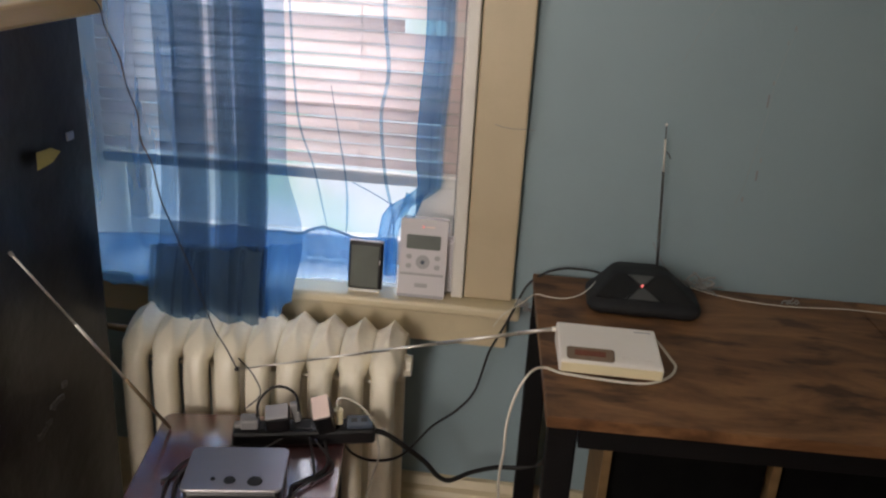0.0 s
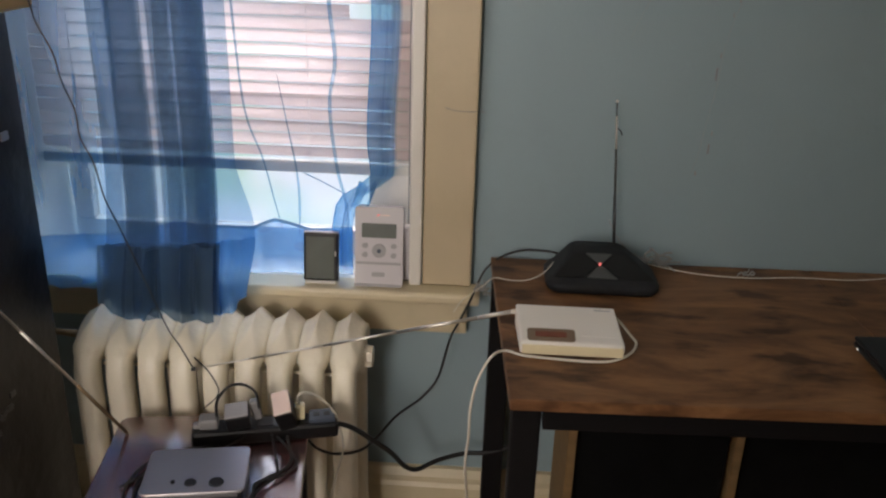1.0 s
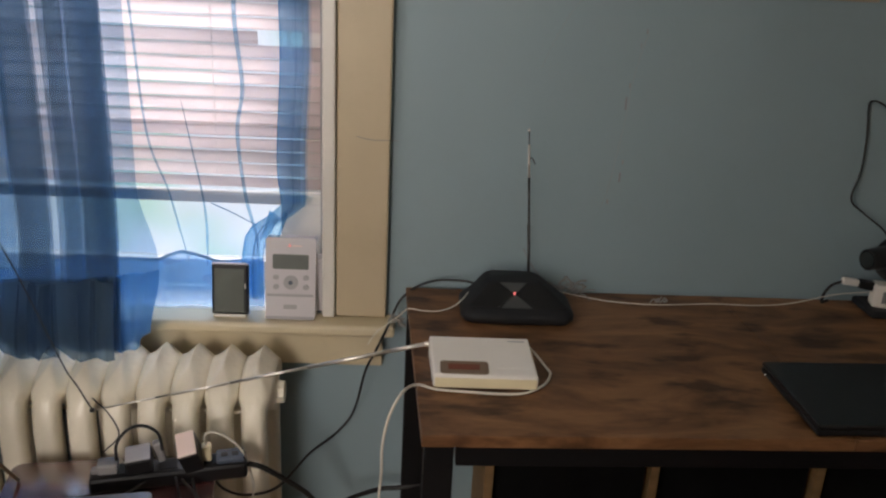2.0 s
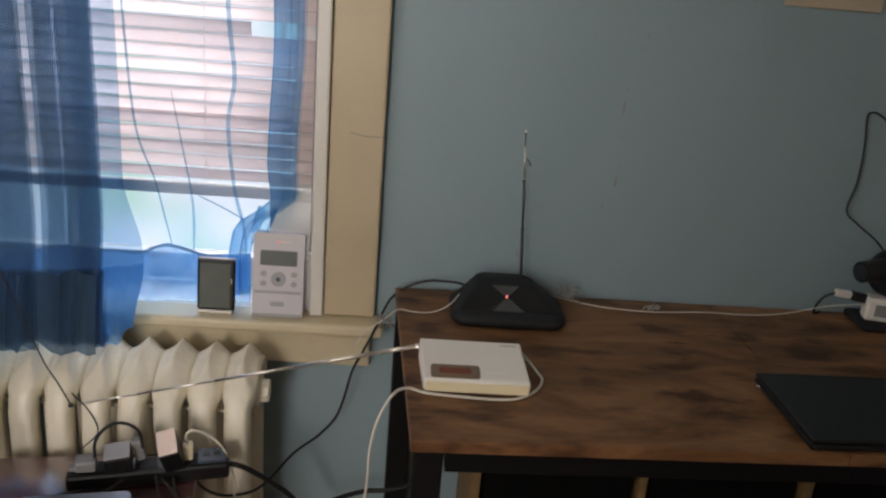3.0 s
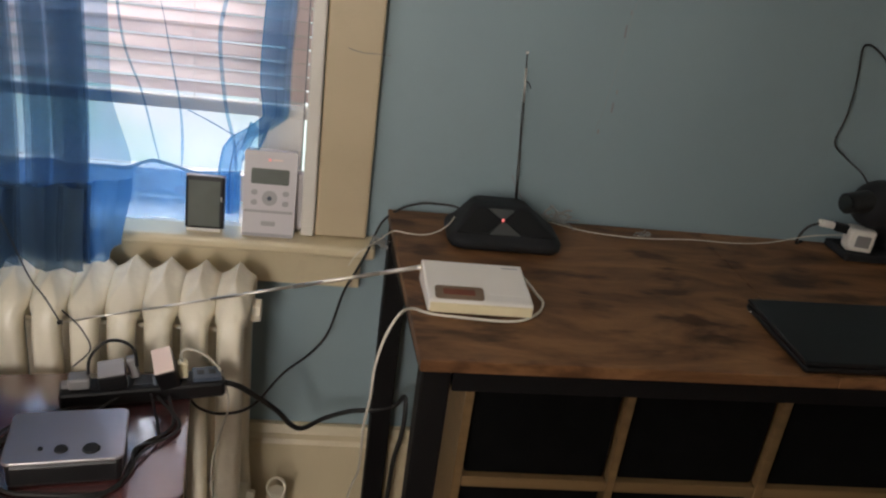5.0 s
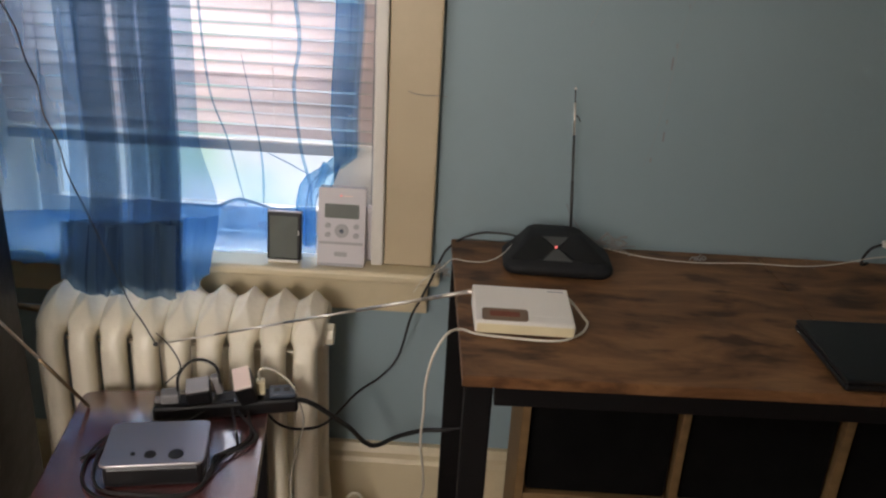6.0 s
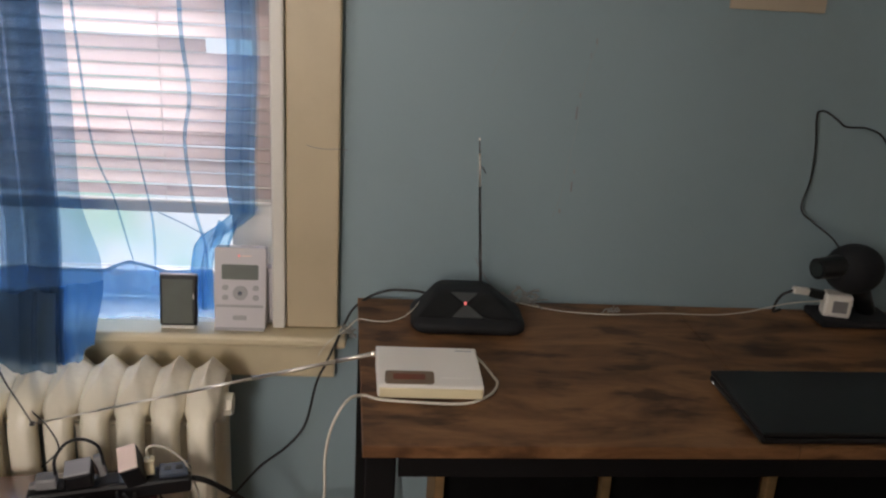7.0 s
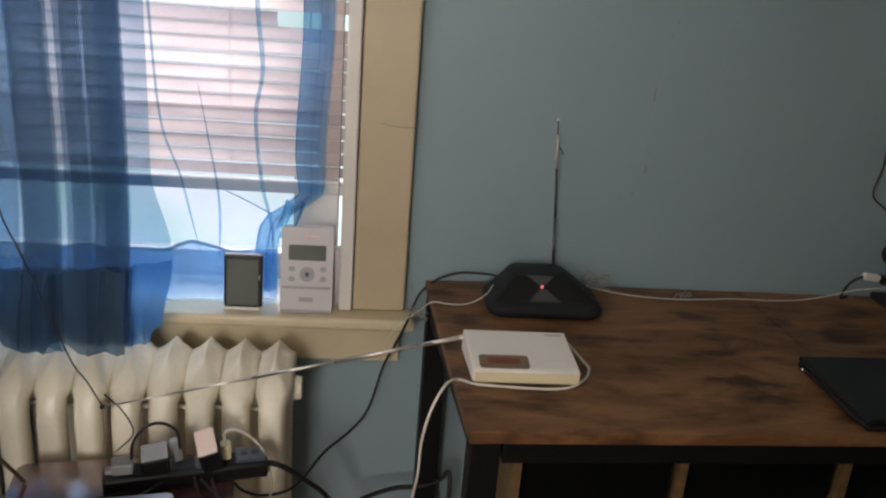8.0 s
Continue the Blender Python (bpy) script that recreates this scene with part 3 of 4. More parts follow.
part("fold", tube([(-0.302, 1.722, 0.926), (-0.262, 1.726, 0.906), (-0.215, 1.730, 0.880)], 0.0012, n=6), FOLD, wide, smooth=True)



def drape(left, right, depth, z0, z1, pleats, amp, fold, seed, nu=150, nv=44, bottom=None, top=None):
    """Gathered cloth: uneven pleats that run straight down, narrow and wide ones mixed, spreading a little towards the foot."""
    bm = bmesh.new()
    rows = []
    for j in range(nv + 1):
        row = []
        for i in range(nu + 1):
            u = i / nu
            low, high = z0 + (bottom(u) if bottom else 0), z1 + (top(u) if top else 0)
            z = low + (high - low) * j / nv
            warp = u + 0.10 * noise.noise((u * 3.1, seed * 5.3, 0.25 * z)) + 0.012 * noise.noise((u * 2.0, seed * 2.7, 2.2 * z))
            a = 2 * math.pi * pleats * warp + seed
            tall = 0.65 + 0.6 * noise.noise((u * pleats * 0.7, seed * 1.9, 0.4 * z))
            x = left(z) + (right(z) - left(z)) * u + fold * tall * (math.sin(a) + 0.35 * math.sin(2.3 * a + 1))
            y = depth(z) + amp * tall * (math.cos(a) + 0.35 * math.cos(1.7 * a + 2)) + 0.005 * noise.noise((u * 4, z * 5, seed))
            row.append(bm.verts.new((x, y, z)))
        rows.append(row)
    for p, q in zip(rows, rows[1:]):
        for k in range(nu):
            bm.faces.new((p[k], p[k + 1], q[k + 1], q[k]))
    return bm


g = thing("gathered_curtain", (-0.56, 1.60, 0.65), "blue voile curtain gathered in deep folds, touching the radiator", "curtain", group="window curtains")
hang = lambda z: 1.606 - 0.038 * smooth_step(0.95, 0.66, z)
bunch_l = lambda z: -0.672 - 0.012 * smooth_step(0.95, 0.65, z)
bunch_r = lambda z: -0.446 - 0.004 * smooth_step(0.9, 0.66, z)
flare_r = lambda z: -0.414 + 0.036 * smooth_step(0.98, 0.83, z) - 0.018 * smooth_step(0.815, 0.70, z)
foot_line = lambda u: 0.014 + 0.020 * smooth_step(0.24, 0.02, u) + 0.022 * smooth_step(0.40, 0.47, u) * smooth_step(0.66, 0.50, u) + 0.010 * noise.noise((u * 9, 1.7, 0))
seam_z = lambda u: 0.010 * u + 0.004 * noise.noise((u * 7, 9.1, 0))
part("panel", drape(bunch_l, bunch_r, lambda z: hang(z) + 0.022, 0.650, 2.095, 4.0, 0.012, 0.006, 5, bottom=foot_line), GATHER, g, smooth=True)
part("panel", drape(lambda z: -0.626 - 0.030 * smooth_step(0.85, 0.65, z), lambda z: -0.5585, hang, 0.660, 2.095, 1.3, 0.012, 0.004, 8, nu=90), GATHER, g, smooth=True)
part("panel", drape(lambda z: -0.622 - 0.016 * smooth_step(0.85, 0.65, z), lambda z: -0.562, lambda z: hang(z) - 0.014, 0.664, 2.095, 0.9, 0.008, 0.003, 12, nu=70), GATHER, g, smooth=True)
part("panel", drape(lambda z: -0.5525 - 0.006 * smooth_step(0.85, 0.65, z), lambda z: -0.5125, lambda z: hang(z) + 0.004, 0.672, 2.095, 1.2, 0.009, 0.003, 17, nu=70), GATHER, g, smooth=True)
part("panel", drape(lambda z: -0.5065 - 0.010 * smooth_step(0.85, 0.65, z), lambda z: -0.446, hang, 0.672, 2.095, 1.3, 0.010, 0.004, 21, nu=90), GATHER, g, smooth=True)
part("panel", drape(lambda z: -0.500, flare_r, lambda z: hang(z) + 0.030, 0.672, 2.095, 1.4, 0.008, 0.003, 26, nu=90, bottom=lambda u: 0.040 * smooth_step(0.5, 1.0, u)), FLARE, g, smooth=True)
part("panel", drape(lambda z: -0.550, lambda z: -0.448, lambda z: hang(z) + 0.014, 0.672, 2.095, 2.3, 0.009, 0.005, 52, nu=110), GATHER, g, smooth=True)
part("hem", drape(lambda z: bunch_l(z) - 0.003, bunch_r, lambda z: hang(z) - 0.012, 0.646, 0.802, 4.0, 0.010, 0.005, 5, nv=14, bottom=foot_line, top=seam_z), VOILE, g, "doubled dark blue hem", smooth=True)
part("seam", drape(lambda z: bunch_l(z) - 0.003, bunch_r, lambda z: hang(z) - 0.014, 0.799, 0.8035, 4.0, 0.010, 0.005, 5, nv=2, bottom=seam_z, top=seam_z), VOILE, g, smooth=True)
part("hem", drape(bunch_l, bunch_r, lambda z: hang(z) + 0.012, 0.652, 0.801, 3.0, 0.008, 0.004, 33, nv=14, bottom=foot_line, top=seam_z), VOILE, g, smooth=True)
part("hem", drape(lambda z: -0.460, flare_r, lambda z: hang(z) + 0.018, 0.664, 0.812, 1.6, 0.007, 0.005, 40, nu=70, nv=14, bottom=lambda u: 0.038 * smooth_step(0.4, 1.0, u), top=lambda u: 0.012 * u), HEM, g, smooth=True)

# ---------------------------------------------------------------- radiator
rad = thing("radiator", (-0.48, 1.635, 0.0), "old cream-painted cast-iron column radiator under the window", "radiator")
FRONT, MID, BACK, PITCH = 1.516, 1.590, 1.664, 0.0643
arch = [(FRONT, z) for z in (0.0, 0.04, 0.10, 0.18, 0.30, 0.42, 0.50)]
arch += [(1.622 - 0.106 * math.cos(radians(a)), 0.545 + 0.094 * math.sin(radians(a))) for a in range(0, 91, 6)]
arch += [(1.622 + 0.042 * math.sin(radians(a)), 0.580 + 0.059 * math.cos(radians(a))) for a in (20, 40, 60, 75, 90)]
arch += [(BACK, z) for z in (0.53, 0.44, 0.32, 0.20, 0.10, 0.04, 0.0)]


def section_width(i):
    z = arch[i][1]
    return 0.0250 + 0.0067 * smooth_step(0.584, 0.597, z) + 0.0070 * smooth_step(0.15, 0.10, z)


def section_depth(i):
    """Thick columns that thin out into the crest."""
    return 0.024 - 0.006 * smooth_step(0.06, 0.0, arch[i][1])


section = sweep(arch, section_width, section_depth, lambda i: 0.10 + 0.86 * smooth_step(0.600, 0.637, arch[i][1]), n=28)
for zc in (0.120, 0.585):
    section = rod((-0.0316, MID, zc), (0.0316, MID, zc), 0.036, n=18, bm=section)
section_mesh = finish(section, "section", IVORY, True)
for k in range(9):
    s = part("section", section_mesh, IVORY, rad)
    s.matrix_basis = pose(-0.1905 - PITCH * k, 0, 0)
for zc in (0.120, 0.585):
    part("end_plug", rod((-0.1585, MID, zc), (-0.143, MID, zc), 0.024, 0.022, n=8), IVORY, rad, "painted iron end plug")
for k in range(8):
    part("tie_nipple", rod((-0.1905 - PITCH * k - 0.046, 1.550, 0.560), (-0.1905 - PITCH * k - 0.018, 1.550, 0.560), 0.0042, n=8), IVORY, rad)
part("air_vent", rod((-0.735, 1.580, 0.606), (-0.790, 1.562, 0.620), 0.009, 0.006, n=12), BRASS, rad, "small dull brass air vent", True)
valve = part("valve", rod((-0.160, 1.635, 0.060), (-0.085, 1.635, 0.060), 0.018, n=14), IVORY, rad, "cream-painted steam valve", True)
part("valve_body", rod((-0.100, 1.635, 0.0), (-0.100, 1.635, 0.090), 0.019, n=14), IVORY, valve, smooth=True)
part("bonnet", rod((-0.100, 1.635, 0.090), (-0.100, 1.635, 0.112), 0.024, 0.018, n=6), IVORY, valve)
wheel = bmesh.new()
for k in range(28):
    a0, a1 = 2 * math.pi * k / 28, 2 * math.pi * (k + 1) / 28
    wheel = rod((-0.100 + 0.019 * math.cos(a0), 1.625 + 0.010 * math.sin(a0), 0.126 + 0.019 * math.sin(a0)), (-0.100 + 0.019 * math.cos(a1), 1.625 + 0.010 * math.sin(a1), 0.126 + 0.019 * math.sin(a1)), 0.0035, n=6, bm=wheel)
part("handwheel", wheel, IVORY, valve, smooth=True)

# ---------------------------------------------------------------- things on the sill
# weather radio
wr = thing("weather_radio", (-0.145, 1.715, 0.692), "white desktop weather radio with grey screen and round keypad", "radio")
lean = Matrix.Rotation(radians(-9), 4, "X")


def on_face(x0, z0, x1, z1, out, thick, bevel=0.0, round_to=None):
    """A flat piece on the leaning front of the weather radio."""
    pts = rounded(x0, z0, x1, z1, round_to if round_to else 0.001, 6)
    bm = prism(pts, 1.693 - out, 1.693 - out + thick, plane="xz")
    foot = Vector((-0.145, 1.693, 0.692))
    bmesh.ops.transform(bm, matrix=Matrix.Translation(foot) @ lean @ Matrix.Translation(-foot), verts=bm.verts)
    return bm


body = prism(rounded(-0.196, 0.693, -0.096, 0.862, 0.006, 4), 1.693, 1.722, plane="xz")
foot = Vector((-0.145, 1.693, 0.692))
bmesh.ops.transform(body, matrix=Matrix.Translation(foot) @ lean @ Matrix.Translation(-foot), verts=body.verts)
bodyp = part("body", body, BACKLIT_P, wr)
part("rear_housing", box((-0.180, 1.728, 0.693), (-0.078, 1.762, 0.815), 0.01), BACKLIT_P, wr)
part("screen", on_face(-0.182, 0.798, -0.110, 0.828, 0.002, 0.003, round_to=0.003), LCD, wr, "grey-green liquid crystal screen")
part("lower_band", on_face(-0.193, 0.741, -0.100, 0.746, 0.0015, 0.003), KEY_GREY, wr)
part("foot_band", on_face(-0.196, 0.693, -0.098, 0.699, 0.0025, 0.004), KEY_GREY, wr)
part("slot", on_face(-0.160, 0.715, -0.133, 0.724, 0.0015, 0.003, round_to=0.002), KEY_GREY, wr)
dial = part("keypad_ring", on_face(-0.160, 0.756, -0.131, 0.785, 0.003, 0.004, round_to=0.0143), KEY_GREY, wr)
part("keypad_centre", on_face(-0.150, 0.766, -0.141, 0.775, 0.0045, 0.004, round_to=0.0043), BLUE_P, dial)
for bx in (-0.181, -0.121):
    for bz in (0.756, 0.776):
        part("button", on_face(bx, bz, bx + 0.012, bz + 0.010, 0.003, 0.004, round_to=0.0045), KEY_GREY, wr)
part("indicator", on_face(-0.150, 0.844, -0.1465, 0.8475, 0.002, 0.003, round_to=0.0015), RED_LED, wr, "small red light")
part("emblem", on_face(-0.143, 0.8445, -0.124, 0.847, 0.0012, 0.002), PINK_P, wr)

# small dark display
clock = thing("desk_clock", (-0.268, 1.71, 0.692), "small black-screened digital clock with silver edge on the sill", "clock")
tilt = Matrix.Rotation(radians(-8), 4, "X")
part("housing", box((-0.305, 1.697, 0.697), (-0.231, 1.712, 0.801), 0.005, tilt), BLACK, clock)
part("screen", box((-0.299, 1.6955, 0.703), (-0.239, 1.6975, 0.794), 0.001, tilt), LCD, clock, "dark grey glass screen")
part("edge_trim", box((-0.3055, 1.701, 0.696), (-0.2305, 1.708, 0.8035), 0.003, tilt), SILVER_P, clock)
part("stand", box((-0.302, 1.695, 0.6925), (-0.236, 1.735, 0.6985), 0.002), WHITE_P, clock)
# white sliver that paints a highlight on the clock's edge
part("edge_glint", box((-0.2365, 1.6945, 0.757), (-0.2345, 1.6965, 0.767), 0.0005, tilt), WHITE_P, clock)

# ---------------------------------------------------------------- side table
T = 0.509
table = thing("side_table", (-0.406, 1.295, 0.0), "small square side table with glossy mahogany top and black legs", "side table")
cx, cy = -0.406, 1.295
top = prism(turned(rounded(cx - 0.1785, cy - 0.169, cx + 0.1785, cy + 0.169, 0.018), 8, (cx, cy)), T - 0.018, T, 0.0025)
part("tabletop", top, MAHOGANY, table, "scuffed dark red-brown laminate top")
part("edge_band", prism(turned(rounded(cx - 0.172, cy - 0.162, cx + 0.172, cy + 0.162, 0.016), 8, (cx, cy)), T - 0.030, T - 0.0185), STEEL, table)
for sx in (-1, 1):
    for sy in (-1, 1):
        lx, ly = turned([(cx + sx * 0.150, cy + sy * 0.140)], 8, (cx, cy))[0]
        part("leg", box((lx - 0.018, ly - 0.018, 0.0), (lx + 0.018, ly + 0.018, T - 0.0305), 0.003, Matrix.Rotation(radians(8), 4, "Z")), STEEL, table)

# silver box with two dials
boxr = Matrix.Rotation(radians(10), 4, "Z")
sb = thing("converter_box", (-0.388, 1.225, T), "silver-topped black electronic box with two round buttons", "electronics")
part("base", box((-0.466, 1.168, T + 0.001), (-0.308, 1.282, T + 0.044), 0.008, boxr), BLACK, sb)
sbx = prism(turned(rounded(-0.470, 1.164, -0.304, 1.286, 0.012), 10, (-0.388, 1.225)), T + 0.0445, T + 0.050, 0.002)
lid = part("cover", sbx, SILVER_P, sb, "brushed silver plastic cover")
for x, y, r in ((-0.345, 1.195, 0.013), (-0.386, 1.190, 0.010), (-0.414, 1.188, 0.004)):
    part("button", rod((x, y, T + 0.0495), (x, y, T + 0.0525), r, r * 0.85, n=24), SOFT_BLACK, lid, smooth=False)

# power strip and what is plugged in
strip_m = Matrix.Rotation(radians(14), 4, "Z")
ps = thing("power_strip", (-0.32, 1.40, T), "black power strip with cables plugged in on the side table", "power strip")


def along(d, off=0.0):
    c, s = math.cos(radians(14)), math.sin(radians(14))
    return (-0.320 + c * d - s * off, 1.400 + s * d + c * off)


def strip_box(d0, d1, o0, o1, z0, z1, bevel=0.003):
    x, y = along((d0 + d1) / 2, (o0 + o1) / 2)
    w, h = d1 - d0, o1 - o0
    return box((x - w / 2, y - h / 2, z0), (x + w / 2, y + h / 2, z1), bevel, strip_m)


part("housing", strip_box(-0.130, 0.135, -0.024, 0.024, T + 0.001, T + 0.032, 0.006), BLACK, ps)
for k in range(5):
    d = -0.10 + 0.043 * k
    o = part("outlet", strip_box(d, d + 0.030, -0.015, 0.015, T + 0.0322, T + 0.034, 0.0008), SOFT_BLACK, ps)
usb = part("usb_block", strip_box(0.082, 0.130, -0.019, 0.019, T + 0.0322, T + 0.040, 0.002), BLUE_P, ps, "blue-grey charging ports")
for d in (0.090, 0.109):
    part("port", strip_box(d, d + 0.012, -0.006, 0.006, T + 0.0401, T + 0.0412, 0.0005), BLACK, usb)
part("switch", strip_box(-0.126, -0.108, -0.008, 0.008, T + 0.0322, T + 0.040, 0.002), GREY_P, ps)


def plug(name, d, o, w, h, tall, material, label, lean_deg=0, cap=None, base=T + 0.035, nod=0):
    x, y = along(d, o)
    t = thing(name, (x, y, base), label, "plug")
    m = Matrix.Rotation(radians(14), 4, "Z") @ Matrix.Rotation(radians(lean_deg), 4, "Y") @ Matrix.Rotation(radians(nod), 4, "X")
    part("body", box((x - w / 2, y - h / 2, base), (x + w / 2, y + h / 2, base + tall), 0.004, m), material, t)
    if cap:
        face = part("face", box((x - w / 2 + 0.001, y - h / 2 + 0.001, base + tall + 0.0005), (x + w / 2 - 0.001, y + h / 2 - 0.001, base + tall + 0.004), 0.0015), cap, t)
        foot = Vector((x, y, base))
        face.data.transform(Matrix.Translation(foot) @ m @ Matrix.Translation(-foot))
    return t


plug("wall_charger", 0.044, 0.000, 0.034, 0.050, 0.056, BLACK, "black wall charger with pale pink top", -13, PINK_P, nod=26)
plug("power_adapter", -0.045, 0.0, 0.044, 0.040, 0.030, BLACK, "black power adapter with grey top", -6, KEY_GREY, nod=12)
plug("power_plug", -0.098, -0.004, 0.034, 0.030, 0.020, GREY_P, "grey moulded power plug", 0)
plug("charger_plug", 0.066, 0.0, 0.018, 0.020, 0.030, IVORY_P, "cream cable plug standing in the strip", 0)
plug("inline_plug", -0.010, 0.012, 0.016, 0.018, 0.040, GREY_P, "small clear plug in the strip", -12)
cable("charging_cable", [(-0.256, 1.416, 0.572), (-0.258, 1.412, 0.592), (-0.246, 1.415, 0.600), (-0.222, 1.425, 0.585), (-0.198, 1.43, 0.556), (-0.186, 1.435, 0.515), (-0.184, 1.46, 0.45), (-0.198, 1.466, 0.39), (-0.214, 1.470, 0.305), (-0.208, 1.470, 0.215), (-0.172, 1.460, 0.12), (-0.145, 1.45, 0.012), (-0.12, 1.40, 0.004)], 0.0022, WHITE_C, "thin white charging cable hanging off the side table")
cable("adapter_cable", [(-0.400, 1.375, 0.565), (-0.392, 1.362, 0.605), (-0.372, 1.366, 0.632), (-0.350, 1.378, 0.632), (-0.330, 1.388, 0.612), (-0.327, 1.398, 0.572)], 0.0026, RUBBER, "black looped adapter cable above the power strip")
cable("box_cable", [(-0.345, 1.374, 0.530), (-0.385, 1.345, 0.514), (-0.430, 1.326, 0.513), (-0.480, 1.277, 0.513), (-0.505, 1.247, 0.513), (-0.523, 1.225, 0.513)], 0.0028, RUBBER, "black cable lying across the side table")
cable("box_cable", [(-0.272, 1.376, 0.530), (-0.255, 1.330, 0.514), (-0.262, 1.297, 0.513), (-0.289, 1.268, 0.513), (-0.298, 1.223, 0.513), (-0.302, 1.170, 0.513), (-0.340, 1.148, 0.513), (-0.400, 1.145, 0.513), (-0.455, 1.150, 0.513), (-0.486, 1.190, 0.513), (-0.498, 1.262, 0.513), (-0.470, 1.302, 0.513)], 0.0028, RUBBER, "black cable lying round the silver box")
cable("box_cable", [(-0.300, 1.372, 0.535), (-0.278, 1.318, 0.518), (-0.270, 1.280, 0.513), (-0.285, 1.240, 0.518), (-0.300, 1.200, 0.513)], 0.0022, RUBBER, "thin black cable beside the silver box")
cable("box_cable", [(-0.36, 1.376, 0.528), (-0.415, 1.352, 0.516), (-0.470, 1.325, 0.514), (-0.505, 1.285, 0.514), (-0.512, 1.225, 0.514), (-0.490, 1.160, 0.514), (-0.440, 1.128, 0.514), (-0.380, 1.131, 0.514), (-0.325, 1.150, 0.514)], 0.0024, RUBBER, "thin black cable looped round the silver box")
cable("box_cable", [(-0.290, 1.374, 0.530), (-0.244, 1.322, 0.516), (-0.258, 1.282, 0.515), (-0.296, 1.245, 0.522), (-0.292, 1.205, 0.514), (-0.318, 1.150, 0.5145), (-0.372, 1.120, 0.514)], 0.0026, RUBBER, "thin black cable looped round the silver box")
cable("plug_wire", [(-0.43, 1.395, 0.565), (-0.405, 1.41, 0.592), (-0.425, 1.425, 0.625), (-0.46, 1.45, 0.64)], 0.0013, RUBBER, "thin black wire rising from the strip")

# thin telescopic rod leaning from the table
ra = thing("telescopic_rod", (-0.58, 1.39, T), "chrome telescopic aerial leaning against the dark cabinet", "aerial")
a, b = Vector((-0.575, 1.383, T + 0.003)), Vector((-0.688, 1.150, 0.945))
for k, (f0, f1, r) in enumerate(((0, 0.34, 0.0034), (0.34, 0.66, 0.0027), (0.66, 1.0, 0.002))):
    part("tube", rod(a.lerp(b, f0), a.lerp(b, f1), r), (BRASS, CHROME, CHROME)[k], ra, smooth=True)
part("tip", rod(b, b + (b - a).normalized() * 0.006, 0.0032), CHROME, ra)

# ---------------------------------------------------------------- dark cabinet with a honey-coloured top
cab = thing("tall_cabinet", (-0.95, 1.10, 0.0), "tall cabinet draped in creased black sheeting under a honey wood top", "cabinet")
part("drape", cloth(lambda z: -0.712, lambda z: -0.712, lambda u, z: 0.80 + 0.64 * u, 0.004, 1.262, 2.3, 0.003, 0.003, 21, nu=70, nv=50), SHROUD, cab, "creased black plastic sheeting", smooth=True)
part("carcass", box((-1.18, 0.80, 0.0), (-0.722, 1.436, 1.260), 0.004), STEEL, cab)
top = prism(rounded(-1.22, 0.74, -0.662, 1.455, 0.030), 1.268, 1.302, 0.006)
part("top_board", top, HONEY, cab, "varnished honey-coloured wooden top")
st = part("sticker", prism([(1.258, 1.044), (1.300, 1.046), (1.326, 1.058), (1.300, 1.070), (1.260, 1.072)], 0, 0.001), YELLOW, cab, "faded yellow warning sticker")
bmesh_m = Matrix(((0, 0, 1, -0.7005), (1, 0, 0, 0), (0, 1, 0, 0), (0, 0, 0, 1)))
st.data.transform(bmesh_m)
part("buckle", box((-0.704, 1.352, 1.068), (-0.700, 1.372, 1.082), 0.001), SILVER_P, cab, "small metal buckle")

# ---------------------------------------------------------------- desk
D = 0.760
desk = thing("desk", (0.70, 1.45, 0.0), "industrial desk with rustic brown wood top and black steel frame", "desk")
FL, FR, BR, BL = (0.1185, 1.170), (1.300, 1.203), (1.272, 1.7385), (0.087, 1.7235)


split = 0.55
q = lambda u, v: (FL[0] * (1 - u) * (1 - v) + FR[0] * u * (1 - v) + BR[0] * u * v + BL[0] * (1 - u) * v,
                  FL[1] * (1 - u) * (1 - v) + FR[1] * u * (1 - v) + BR[1] * u * v + BL[1] * (1 - u) * v)
part("tabletop", prism([q(0, 0), q(split - 0.0004, 0), q(split - 0.0004, 1), q(0, 1)], D - 0.020, D, 0.0015), RUSTIC, desk, "rustic brown wood-grain board")
part("tabletop", prism([q(split + 0.0004, 0), q(1, 0), q(1, 1), q(split + 0.0004, 1)], D - 0.020, D, 0.0015), RUSTIC, desk)
LEG = 0.044
for u, v in ((0.0, 0.0), (1.0, 0.0), (0.0, 1.0), (1.0, 1.0)):
    x, y = q(u, v)
    x += 0.004 + LEG / 2 if u == 0 else -0.004 - LEG / 2
    y += 0.010 + LEG / 2 if v == 0 else -0.012 - LEG / 2
    part("leg", box((x - LEG / 2, y - LEG / 2, 0), (x + LEG / 2, y + LEG / 2, D - 0.0205), 0.003, Matrix.Rotation(radians(1.5), 4, "Z")), STEEL, desk)
for v, off in ((0, 0.032), (1, -0.034)):
    a, b = q(0, v), q(1, v)
    part("rail", prism([(a[0] + 0.052, a[1] + off - 0.018), (b[0] - 0.052, b[1] + off - 0.018), (b[0] - 0.052, b[1] + off + 0.018), (a[0] + 0.052, a[1] + off + 0.018)], D - 0.060, D - 0.021, 0.002), STEEL, desk)
for u, off in ((0, 0.026), (1, -0.026)):
    a, b = q(u, 0), q(u, 1)
    part("rail", prism([(a[0] + off - 0.018, a[1] + 0.058), (a[0] + off + 0.018, a[1] + 0.058), (b[0] + off + 0.018, b[1] - 0.062), (b[0] + off - 0.018, b[1] - 0.062)], D - 0.060, D - 0.021, 0.002), STEEL, desk)

